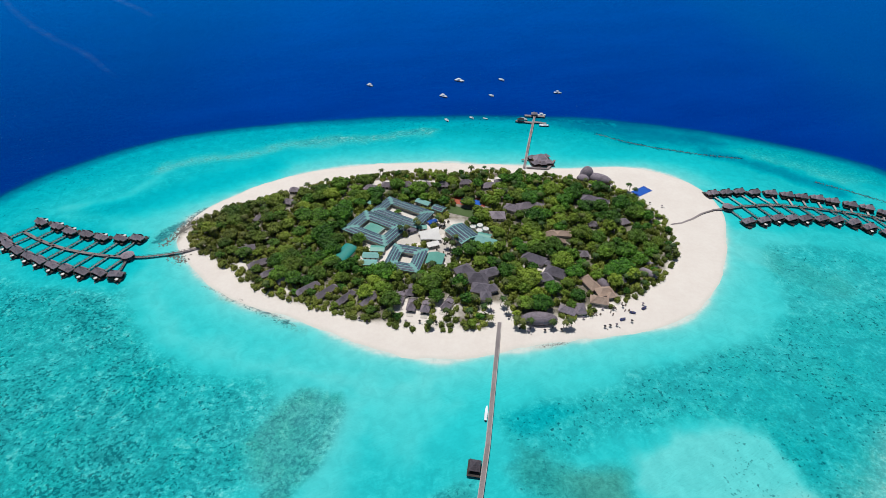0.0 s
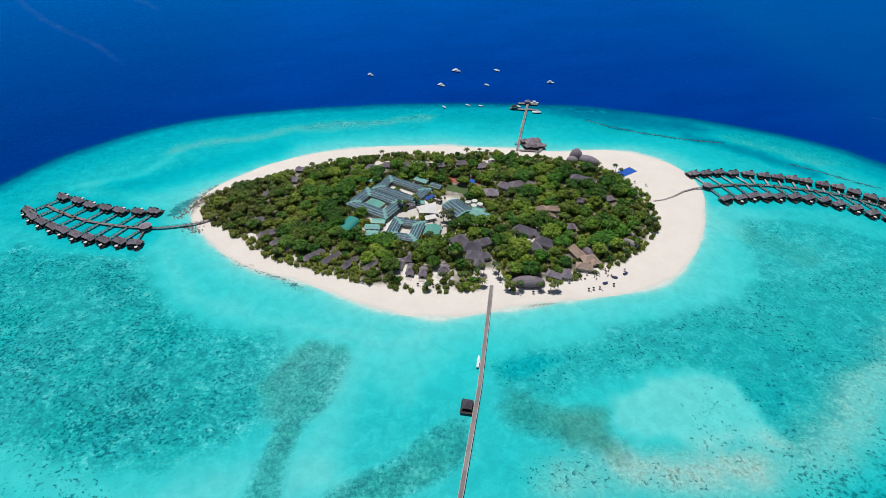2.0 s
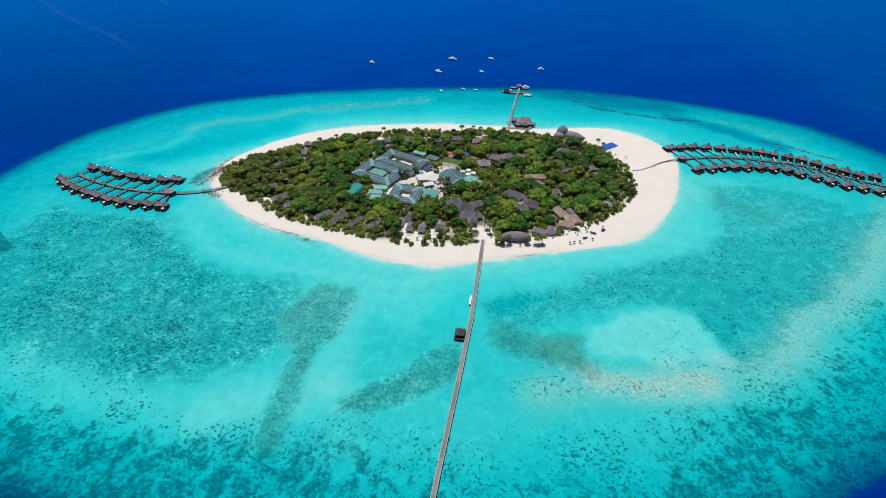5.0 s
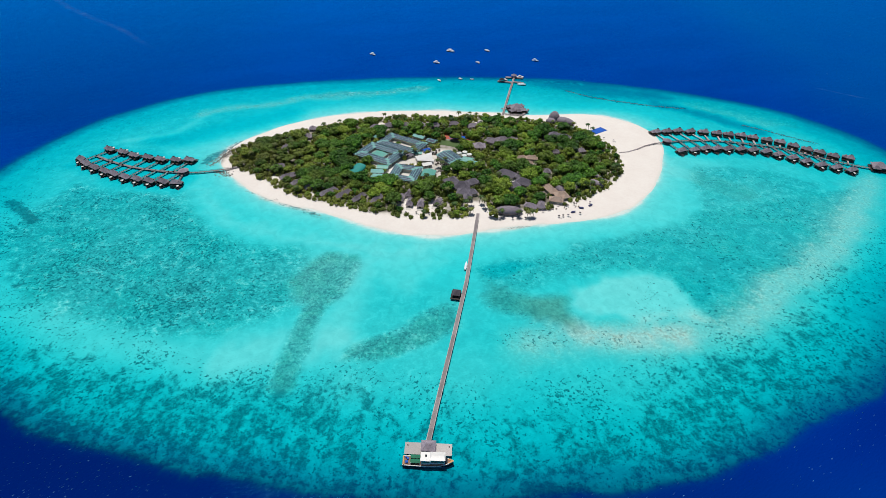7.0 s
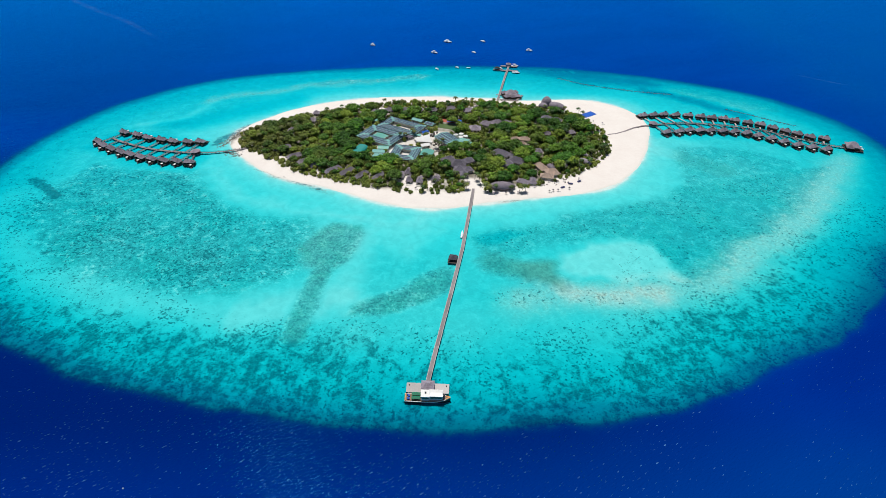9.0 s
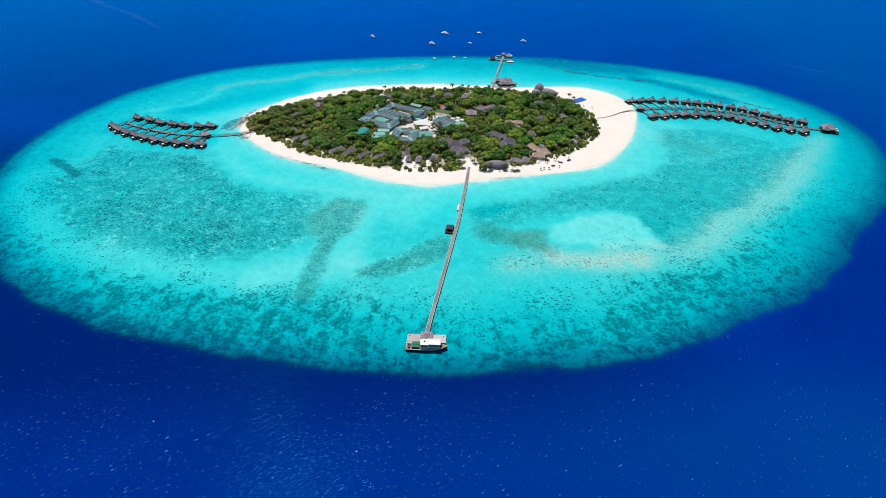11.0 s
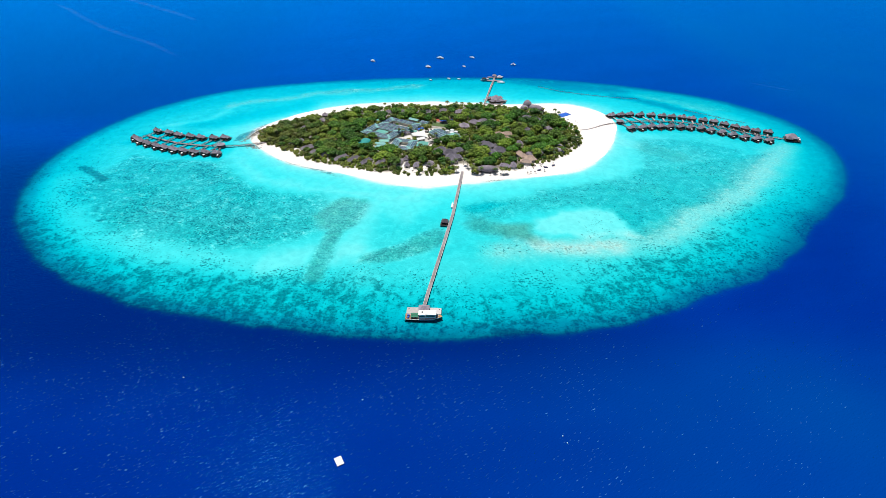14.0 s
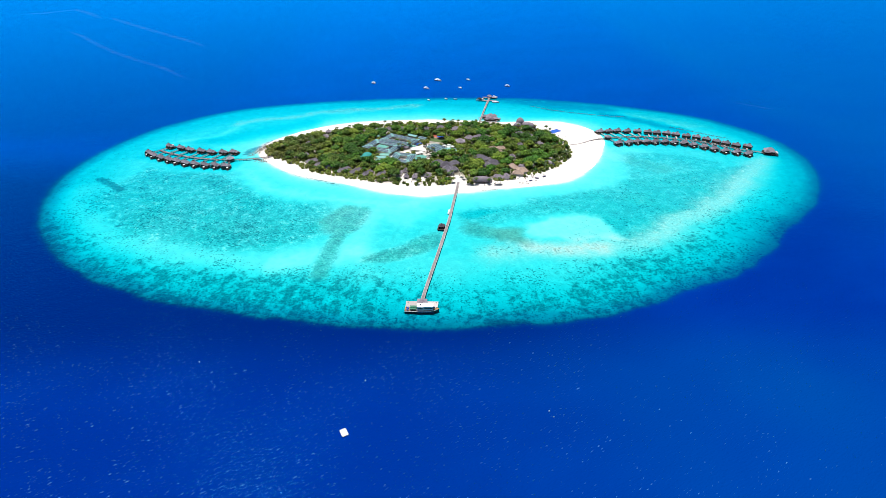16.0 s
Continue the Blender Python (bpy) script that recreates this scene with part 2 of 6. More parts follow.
    m.link(whole.outputs[0], m.nt.nodes["Material Output"].inputs["Surface"])
    m.nt.nodes.remove(m.bsdf)
    return m.mat


def foam_material():
    """Thin broken foam drifting on the sea: mostly clear, with pale streaks."""
    m = Nodes("drift_foam")
    f = m.ramp(m.noise(0.05, 5, 0.65, stretch=((1, 1, 1), 0)), 0.42, 0.7, 0.012, 0.06)
    clear_part, body, both = m.add("BsdfTransparent"), m.add("BsdfDiffuse"), m.add("MixShader")
    body.inputs["Color"].default_value = (0.42, 0.66, 0.9, 1)
    m.link(m.math("MULTIPLY", f, m.attr("strength")), both.inputs[0])
    m.link(clear_part.outputs[0], both.inputs[1])
    m.link(body.outputs[0], both.inputs[2])
    m.link(both.outputs[0], m.nt.nodes["Material Output"].inputs["Surface"])
    m.nt.nodes.remove(m.bsdf)
    return m.mat


def sand_material():
    """Coral sand: pale and dry on the beach, wet by the water, litter and soil under the trees."""
    m = Nodes("coral_sand")
    litter = m.attr("litter")
    f = m.ramp(m.noise(0.35, 6, 0.7), 0.3, 0.7)
    g = m.ramp(m.noise(0.05, 4), 0.3, 0.7)
    dry = m.mix(m.math("ADD", m.math("MULTIPLY", f, 0.5), m.math("MULTIPLY", g, 0.5)), (0.79, 0.73, 0.68), (0.86, 0.815, 0.765))
    z = m.add("SeparateXYZ")
    m.link(m.place(), z.inputs[0])
    wet = m.ramp(m.math("ADD", z.outputs[2], m.math("MULTIPLY", m.noise(0.06, 3), 0.25)), 0.12, 0.45, 1, 0)
    c = m.mix(m.math("MULTIPLY", wet, 0.35), dry, (0.55, 0.62, 0.56))
    l = m.math("ADD", litter, m.math("MULTIPLY", m.math("SUBTRACT", m.noise(0.12, 5, 0.65), 0.5), 1.6), clamp=True)
    c = m.mix(m.math("MULTIPLY", l, litter), c, m.mix(f, (0.07, 0.065, 0.04), (0.16, 0.14, 0.09)))
    m.bump(m.noise(0.8, 5, 0.7), 0.5, 0.12)
    return m.done(c, 0.95, 0, 0.15)


def panel_material():
    """Dark blue solar glass with pale cell lines."""
    m = Nodes("solar_glass")
    b = m.add("TexBrick")
    b.offset = 0.0
    b.inputs["Color1"].default_value = (0.022, 0.035, 0.095, 1)
    b.inputs["Color2"].default_value = (0.04, 0.06, 0.13, 1)
    b.inputs["Mortar"].default_value = (0.26, 0.32, 0.38, 1)
    b.inputs["Scale"].default_value = 1.0
    b.inputs["Mortar Size"].default_value = 0.07
    b.inputs["Brick Width"].default_value, b.inputs["Row Height"].default_value = 1.0, 1.65
    m.link(m.coords(), b.inputs["Vector"])
    return m.done(b.outputs["Color"], 0.55, 0, 0.25)


M = {
    "sea": sea_material(),
    "sand": sand_material(),
    "foam": foam_material(),
    "thatch": thatch_material("grey_thatch", (0.39, 0.345, 0.40), (0.19, 0.165, 0.20)),
    "thatch_dark": thatch_material("dark_thatch", (0.085, 0.08, 0.09), (0.03, 0.028, 0.033)),
    "thatch_tan": thatch_material("tan_thatch", (0.52, 0.40, 0.33), (0.32, 0.235, 0.19)),
    "shingle": thatch_material("slate_shingle", (0.25, 0.23, 0.28), (0.13, 0.12, 0.15)),
    "shingle_dark": thatch_material("dark_shingle", (0.17, 0.15, 0.18), (0.075, 0.066, 0.08)),
    "deck": worn("weathered_deck", (0.35, 0.315, 0.325), (0.22, 0.195, 0.20), 0.85, 1.6, 0.1),
    "deck_pale": worn("bleached_deck", (0.60, 0.56, 0.55), (0.44, 0.41, 0.40), 0.85, 1.6, 0.1),
    "deck_dark": worn("dark_deck", (0.085, 0.07, 0.065), (0.04, 0.035, 0.033), 0.8, 1.6, 0.1),
    "post": worn("dark_post", (0.12, 0.095, 0.08), (0.06, 0.05, 0.042), 0.9, 2.0, 0.2),
    "timber": worn("brown_timber_wall", (0.16, 0.11, 0.08), (0.075, 0.05, 0.038), 0.75, 2.0, 0.2),
    "green_roof": worn("green_metal_roof", (0.23, 0.50, 0.48), (0.15, 0.39, 0.375), 0.7, 0.8, 0.09, 0.5, 0, 0.02, 0.2),
    "teal_roof": worn("teal_sheet_roof", (0.02, 0.33, 0.30), (0.01, 0.24, 0.22), 0.5, 0.8, 0.09, 0.5, 0, 0.02, 0.1),
    "mint_roof": worn("mint_sheet_roof", (0.14, 0.44, 0.37), (0.09, 0.34, 0.29), 0.5, 0.8, 0.09, 0.5, 0, 0.02, 0.15),
    "wall": worn("pale_render", (0.66, 0.63, 0.58), (0.5, 0.47, 0.43), 0.9, 0.7, 0.1),
    "white": worn("white_paint", (0.82, 0.82, 0.81), (0.70, 0.70, 0.69), 0.4, 0.9, 0.2, 0.5, 0, 0.01, 0.05),
    "gelcoat": worn("white_gelcoat", (0.82, 0.90, 0.96), (0.74, 0.82, 0.88), 0.3, 0.9, 0.2, 0.5, 0, 0.0, 0.03),
    "window": worn("dark_window_glass", (0.03, 0.04, 0.05), (0.02, 0.025, 0.03), 0.1, 1, 0.2, 0.6, 0, 0.0, 0.1),
    "pool": worn("pool_water", (0.10, 0.50, 0.55), (0.07, 0.42, 0.48), 0.15, 0.6, 0.2, 0.5, 0, 0.01, 0.1),
    "solar": panel_material(),
    "paving": worn("pale_paving", (0.80, 0.76, 0.70), (0.64, 0.60, 0.55), 0.9, 0.9, 0.08),
    "red_court": worn("red_court", (0.5, 0.13, 0.08), (0.42, 0.10, 0.065), 0.8, 0.9, 0.1),
    "blue_court": worn("blue_court", (0.015, 0.13, 0.62), (0.012, 0.10, 0.5), 0.7, 0.9, 0.1),
    "lawn": worn("mown_grass", (0.12, 0.19, 0.07), (0.075, 0.13, 0.045), 0.9, 0.9, 0.06),
    "navy": worn("navy_paint", (0.03, 0.04, 0.16), (0.02, 0.03, 0.11), 0.4, 1, 0.2, 0.5, 0, 0.0, 0.1),
    "black_hull": worn("black_hull", (0.03, 0.03, 0.035), (0.018, 0.018, 0.02), 0.4, 1, 0.2, 0.5, 0, 0.0, 0.1),
    "orange": worn("orange_paint", (0.7, 0.33, 0.08), (0.55, 0.25, 0.06), 0.5, 1, 0.2, 0.5, 0, 0.0, 0.1),
    "tarp": worn("green_tarpaulin", (0.015, 0.22, 0.12), (0.01, 0.15, 0.085), 0.6, 1, 0.2, 0.4, 0, 0.03, 0.1),
    "boat_deck": worn("boat_deck_wood", (0.36, 0.22, 0.15), (0.26, 0.155, 0.105), 0.7, 1.6, 0.2),
    "bark": worn("bark", (0.22, 0.18, 0.14), (0.11, 0.09, 0.07), 0.95, 2, 0.3),
    "rock": worn("grey_rock", (0.27, 0.255, 0.235), (0.12, 0.115, 0.105), 0.95, 0.8, 0.15, 0.2, 0, 0.2),
    "wet_rock": worn("wet_rock", (0.09, 0.13, 0.145), (0.05, 0.08, 0.09), 0.8, 0.8, 0.15, 0.3, 0, 0.2),
    "leaf": foliage_material("broad_leaf", (0.012, 0.066, 0.009), (0.135, 0.37, 0.032), (0.37, 0.50, 0.055)),
    "scrub": foliage_material("scrub_leaf", (0.024, 0.08, 0.013), (0.22, 0.36, 0.05), (0.46, 0.46, 0.085)),
    "palm": foliage_material("palm_leaf", (0.016, 0.055, 0.012), (0.10, 0.19, 0.035), (0.24, 0.26, 0.06)),
}


# ---- mesh helpers ----
class Shape:
    """Collects simple solids into one mesh."""

    def __init__(self):
        self.v, self.f = [], []

    def solid(self, verts, faces):
        n = len(self.v)
        self.v += [tuple(p) for p in verts]
        self.f += [tuple(n + i for i in q) for q in faces]
        return self

    def box(self, x, y, z, sx, sy, sz, turn=0.0):
        """A box whose base is centred at x, y, z."""
        c, s = math.cos(radians(turn)), math.sin(radians(turn))
        p = []
        for k in (0, sz):
            for a, b in ((-1, -1), (1, -1), (1, 1), (-1, 1)):
                u, w = a * sx / 2, b * sy / 2
                p.append((x + u * c - w * s, y + u * s + w * c, z + k))
        return self.solid(p, [(3, 2, 1, 0), (4, 5, 6, 7), (0, 1, 5, 4), (1, 2, 6, 5), (2, 3, 7, 6), (3, 0, 4, 7)])

    def beam(self, a, b, w, h, lift=0.0):
        """A bar from a to b, w wide and h high, its top at the given height plus lift."""
        a, b = Vector(a), Vector(b)
        side = Vector((-(b - a).y, (b - a).x, 0)).normalized() * w / 2
        up = Vector((0, 0, lift))
        lo = Vector((0, 0, lift - h))
        p = [a - side + lo, b - side + lo, b + side + lo, a + side + lo, a - side + up, b - side + up, b + side + up, a + side + up]
        return self.solid(p, [(3, 2, 1, 0), (4, 5, 6, 7), (0, 1, 5, 4), (1, 2, 6, 5), (2, 3, 7, 6), (3, 0, 4, 7)])

    def tube(self, x, y, z, r0, r1, h, n=8):
        p = [(x + r * math.cos(2 * math.pi * i / n), y + r * math.sin(2 * math.pi * i / n), z + k) for r, k in ((r0, 0), (r1, h)) for i in range(n)]
        f = [(i, (i + 1) % n, n + (i + 1) % n, n + i) for i in range(n)]
        return self.solid(p, f + [tuple(range(n - 1, -1, -1)), tuple(range(n, 2 * n))])

    def hip(self, x, y, z, sx, sy, h, ridge=None, turn=0.0, sag=0.06, thick=0.35):
        """A hip roof with slightly sagging slopes; ridge: its length along the longer side (0: a pyramid)."""
        c, s = math.cos(radians(turn)), math.sin(radians(turn))
        along = sx >= sy
        if ridge is None:
            ridge = max(abs(sx - sy), 0.4)
        rx, ry = (ridge, 0.25) if along else (0.25, ridge)
        rings = [(sx / 2 - 0.25, sy / 2 - 0.25, -thick), (sx / 2, sy / 2, 0.0)]
        for t in (0.35, 0.7):
            rings.append((sx / 2 + (rx / 2 - sx / 2) * t, sy / 2 + (ry / 2 - sy / 2) * t, h * (t - sag * 4 * t * (1 - t))))
        rings.append((rx / 2, ry / 2, h))
        p, f = [], []
        for a, b, k in rings:
            for u, w in ((-a, -b), (a, -b), (a, b), (-a, b)):
                p.append((x + u * c - w * s, y + u * s + w * c, z + k))
        for r in range(len(rings) - 1):
            for i in range(4):
                j = (i + 1) % 4
                f.append((4 * r + i, 4 * r + j, 4 * r + 4 + j, 4 * r + 4 + i))
        f += [(3, 2, 1, 0), tuple(4 * (len(rings) - 1) + i for i in range(4))]
        return self.solid(p, f)

    def gable(self, x, y, z, sx, sy, h, turn=0.0, thick=0.25):
        """A gable roof, the ridge along its own x."""
        c, s = math.cos(radians(turn)), math.sin(radians(turn))
        p = []
        for u in (-sx / 2, sx / 2):
            for w, k in ((-sy / 2, -thick), (-sy / 2, 0), (0, h), (sy / 2, 0), (sy / 2, -thick), (0, h - thick)):
                p.append((x + u * c - w * s, y + u * s + w * c, z + k))
        f = [(i, (i + 1) % 6, 6 + (i + 1) % 6, 6 + i) for i in range(6)]
        return self.solid(p, f + [(0, 5, 2, 1), (5, 4, 3, 2), (6, 7, 8, 11), (11, 8, 9, 10)])

    def dome(self, x, y, z, rx, ry, h, n=14, rings=5, turn=0.0, power=1.0):
        """A rounded thatch cap on an oval plan."""
        c, s = math.cos(radians(turn)), math.sin(radians(turn))
        p, f = [], []
        for r in range(rings):
            t = r / rings
            k = math.cos(t * math.pi / 2) ** power
            for i in range(n):
                a = 2 * math.pi * i / n
                u, w = rx * k * math.cos(a), ry * k * math.sin(a)
                p.append((x + u * c - w * s, y + u * s + w * c, z + h * math.sin(t * math.pi / 2)))
        for r in range(rings - 1):
            for i in range(n):
                j = (i + 1) % n
                f.append((r * n + i, r * n + j, r * n + n + j, r * n + n + i))
        p.append((x, y, z + h))
        f += [((rings - 1) * n + i, (rings - 1) * n + (i + 1) % n, len(p) - 1) for i in range(n)]
        f.append(tuple(range(n - 1, -1, -1)))
        return self.solid(p, f)

    def mesh(self, name, material, smooth=False):
        me = bpy.data.meshes.new(name)
        me.from_pydata(self.v, [], self.f)
        me.materials.append(material)
        if smooth:
            me.polygons.foreach_set("use_smooth", [True] * len(me.polygons))
        me.update()
        return me


def part(name, shape, material, parent, label="", smooth=False):
    ob = new(name, shape.mesh(name, material, smooth) if isinstance(shape, Shape) else shape)
    ob.parent = parent
    return tagged(ob, label)


def thing(name, label, category, group="", at=None, kind=""):
    ob = tagged(new(name), label, category, group, kind)
    ob.empty_display_size = 0.5
    if at is not None:
        ob.matrix_basis = at
    return ob


# ---- the lie of the land ----
CX, CY = 5.0, 390.0
SHORE = (244, 265, 242, 170, 146, 131, 130, 132, 143, 164, 190, 218, 242, 217, 187, 158, 149, 148, 146, 143, 149, 170, 203, 223)
WOODS = (198, 193, 176, 145, 124, 113, 105, 111, 116, 131, 154, 188, 234, 197, 166, 142, 128, 123, 120, 121, 131, 145, 164, 184)
REEF = (521, 484, 400, 335, 289, 260, 249, 251, 268, 303, 360, 412, 450, 469, 464, 440, 413, 389, 386, 391, 403, 423, 445, 492)


def ring(radii, angle):
    """The radius of an outline, every 15 degrees from the east, smoothed between."""
    r = np.array(radii, float)
    a = (np.asarray(angle) / (2 * np.pi) * len(r)) % len(r)
    i = np.floor(a).astype(int)
    t = a - i
    n = len(r)
    p0, p1, p2, p3 = r[(i - 1) % n], r[i % n], r[(i + 1) % n], r[(i + 2) % n]
    return 0.5 * (2 * p1 + (p2 - p0) * t + (2 * p0 - 5 * p1 + 4 * p2 - p3) * t * t + (3 * p1 - p0 - 3 * p2 + p3) * t ** 3)


def smooth(x, lo, hi):
    t = np.clip((x - lo) / (hi - lo), 0, 1)
    return t * t * (3 - 2 * t)


def rough_field(x, y, size, seed, octaves=4):
    """Smooth random unevenness, about -1 to 1, with features of the given size."""
    out = np.zeros_like(x, dtype=float)
    amp, total = 1.0, 0.0
    for o in range(octaves):
        table = np.random.RandomState(seed + o).uniform(-1, 1, (64, 64))
        u, v = x / size + 17.3 * o, y / size + 9.1 * o
        i, j = np.floor(u).astype(int), np.floor(v).astype(int)
        a, b = u - i, v - j
        a, b = a * a * (3 - 2 * a), b * b * (3 - 2 * b)
        g = lambda p, q: table[p % 64, q % 64]
        out += amp * ((g(i, j) * (1 - a) + g(i + 1, j) * a) * (1 - b) + (g(i, j + 1) * (1 - a) + g(i + 1, j + 1) * a) * b)
        total += amp
        amp *= 0.55
        size /= 2.1
    return out / total * 1.6


def oval(x, y, cx, cy, rx, ry, turn=0.0, soft=0.35):
    """1 inside an oval, 0 outside, with a soft rim."""
    c, s = math.cos(radians(turn)), math.sin(radians(turn))
    u, v = (x - cx) * c + (y - cy) * s, -(x - cx) * s + (y - cy) * c
    return 1 - smooth(np.hypot(u / rx, v / ry), 1 - soft, 1 + soft)


def band(x, y, points, width, soft=0.5):
    """1 along a line of points, falling to 0 past its half width."""
    best = np.full_like(x, 1e9, dtype=float)
    for (ax, ay), (bx, by) in zip(points, points[1:]):
        dx, dy = bx - ax, by - ay
        t = np.clip(((x - ax) * dx + (y - ay) * dy) / (dx * dx + dy * dy), 0, 1)
        best = np.minimum(best, np.hypot(x - ax - t * dx, y - ay - t * dy))
    return 1 - smooth(best, width * (1 - soft), width * (1 + soft))


def ground_height(x, y):
    """The island's sand: a beach sloping up to a flat, 1.6 m above the sea."""
    ang = np.arctan2(y - CY, x - CX)
    d = ring(SHORE, ang) - np.hypot(x - CX, y - CY)
    d = d + 2.0 * rough_field(np.asarray(x, float), np.asarray(y, float), 24.0, 5, 3)
    return np.where(d > 0, 1.7 * (1 - np.exp(-np.maximum(d, 0) / 16.0)), 0.06 * d)


def floor_at(x, y):
    return float(ground_height(np.array([x], float), np.array([y], float))[0])


# ---- sea: one sheet to the horizon, with the depth of its bed ----
def stretch_axis(lo, hi, step, far):
    inner = list(np.arange(lo, hi + step, step))
    out, d = [], step
    p = inner[-1]
    while p < far:
        d *= 1.3
        p += d
        out.append(p)
    left, d, p = [], step, inner[0]
    while p > -far:
        d *= 1.3
        p -= d
        left.append(p)
    return np.array(left[::-1] + inner + out)


def region(x, y, points, soft):
    """1 inside a closed outline, fading to 0 over a soft rim half inside and half outside it."""
    best, inside = np.full_like(x, 1e9, dtype=float), np.zeros_like(x, dtype=bool)
    for (ax, ay), (bx, by) in zip(points, points[1:] + points[:1]):
        dx, dy = bx - ax, by - ay
        t = np.clip(((x - ax) * dx + (y - ay) * dy) / (dx * dx + dy * dy), 0, 1)
        best = np.minimum(best, np.hypot(x - ax - t * dx, y - ay - t * dy))
        if dy:
            inside ^= ((ay > y) != (by > y)) & (x < dx * (y - ay) / dy + ax)
    return smooth(np.where(inside, best, -best), -soft / 2, soft / 2)


def build_sea():
    xs, ys = stretch_axis(-520, 580, 2.6, 4800), stretch_axis(-50, 690, 2.6, 4800)
    X, Y = np.meshgrid(xs, ys)
    wx = X + 7 * rough_field(X, Y, 45, 11) + 3 * rough_field(X, Y, 12, 21)
    wy = Y + 7 * rough_field(X, Y, 45, 31) + 3 * rough_field(X, Y, 12, 41)
    tx, ty = X + 0.5 * (wx - X), Y + 0.5 * (wy - Y)
    ang, r = np.arctan2(Y - CY, X - CX), np.hypot(X - CX, Y - CY)
    shore = r - ring(SHORE, ang) + 2.0 * rough_field(X, Y, 24, 5, 3)
    front = smooth(-np.sin(ang), 0.1, 0.6)
    north = smooth(np.sin(ang), 0.0, 0.4)
    edge = ring(REEF, ang) - r + 5.0 * rough_field(X, Y, 60, 51, 5) * (0.5 + 0.6 * front)
    near = np.maximum(shore - 1.0, 0)
    depth = 0.04 + 0.75 * (1 - np.exp(-near / 2.2)) + 1.15 * (1 - np.exp(-near / 32.0)) + 0.4 * rough_field(X, Y, 90, 61) * smooth(shore, 5, 40)
    depth = np.maximum(depth, 0.03)
    slope = 1.0 - smooth(edge, 0, 80)
    depth += slope * (1.9 + 0.8 * front) + 1.9 * front * (1 - smooth(edge, -5, 36))
    depth += np.clip(16 - edge, 0, None) * (0.26 + 0.16 * (1 - front)) + 0.08 * front * np.clip(26 - edge, 0, None) + np.clip(-edge, 0, None) * (1.5 + 1.3 * front)
    depth += 2.2 * smooth(np.sin(ang), 0.0, 0.4) * smooth(X, 100, 220) * (1 - smooth(edge, 0, 75))
    depth += 3.6 * smooth(X, 130, 330) * (1 - smooth(edge, 0, 60)) * (1 - north)
    # pale sand between the weed and the outer coral
    tail = band(tx, ty, [(-84, 165), (-89, 127), (-96, 80)], 8.5, 0.6)
    clean = np.maximum(band(wx, wy, [(-138, 98), (-110, 107), (-70, 122)], 17, 0.7), 0.75 * band(wx, wy, [(-52, 205), (-58, 166), (-70, 112)], 12, 0.9))
    clean = np.maximum(clean, 0.7 * band(wx, wy, [(-415, 250), (-390, 205), (-322, 136), (-262, 110), (-215, 102), (-160, 99)], 17, 0.8))
    clean = np.maximum(clean, 0.6 * region(wx, wy, [(-238, 316), (-191, 275), (-140, 248), (-85, 232), (-10, 226), (10, 205), (-18, 160), (-48, 180), (-60, 222), (-129, 228), (-165, 238), (-212, 272)], 18))
    clean = clean * (1 - tail)
    depth = depth * (1 - 0.42 * clean)
    core_bar = band(wx, wy, [(114, 127), (138, 130), (158, 129), (180, 128)], 13, 0.9)
    # shoals and hollows
    depth += 0.9 * north * smooth(shore, 15, 50)
    depth += 1.6 * band(wx, wy, [(-313, 419), (-286, 430), (-262, 451), (-224, 472), (-191, 498)], 17, 0.9)
    depth += 4.2 * region(wx, wy, [(110, 632), (182, 634), (247, 618), (307, 594), (322, 570), (265, 566), (204, 582), (157, 608)], 26)
    depth += 4.6 * band(wx, wy, [(296, 553), (324, 535), (359, 514), (380, 494), (402, 470)], 11, 0.8)
    plateau = region(wx, wy, [(324, 568), (361, 572), (420, 545), (458, 512), (452, 485), (415, 492), (371, 519), (336, 538)], 18)
    depth = depth * (1 - 0.35 * plateau)
    crestline = band(tx, ty, [(-356, 420), (-326, 434), (-307, 446), (-302, 466), (-289, 489)], 6, 0.9)
    depth = depth * (1 - 0.25 * crestline)
    bar = band(wx, wy, [(71, 116), (115, 121), (177, 126), (223, 138), (253, 158), (312, 203), (375, 262), (433, 322), (464, 362)], 19, 0.8)
    depth = depth * (1 - 0.55 * bar) * (1 - 0.5 * core_bar)
    sx, sy = X + 8 * rough_field(X, Y, 40, 151), Y + 6 * rough_field(X, Y, 30, 161)
    shoal = region(sx, sy, [(107, 177), (135, 191), (174, 198), (191, 193), (194, 172), (200, 144), (159, 140), (135, 148), (116, 145), (108, 157)], 11)
    depth = depth * (1 - 0.5 * shoal)
    depth += 1.3 * oval(wx, wy, 62, 204, 17, 8, 5, 0.7)
    depth = np.clip(depth, 0.03, 60)
    # deep water off the reef; the fade southward paints in a change of brightness
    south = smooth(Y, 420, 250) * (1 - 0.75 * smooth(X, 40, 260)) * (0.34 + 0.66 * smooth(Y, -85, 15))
    deep_dim = smooth(edge, 12, -5) * np.maximum(south, 0.55 * smooth(-X, 200, 500) * smooth(Y, 380, 480))
    # shade and weed between the west villas, put in as extra darkening depth
    depth += 1.5 * region(wx, wy, [(-392, 362), (-340, 332), (-262, 312), (-250, 345), (-262, 380), (-320, 388), (-366, 402)], 24)
    # slightly deeper, darker water round the east villas
    depth += 1.1 * region(wx, wy, [(262, 405), (360, 408), (440, 366), (500, 375), (455, 415), (380, 462), (260, 472)], 26)
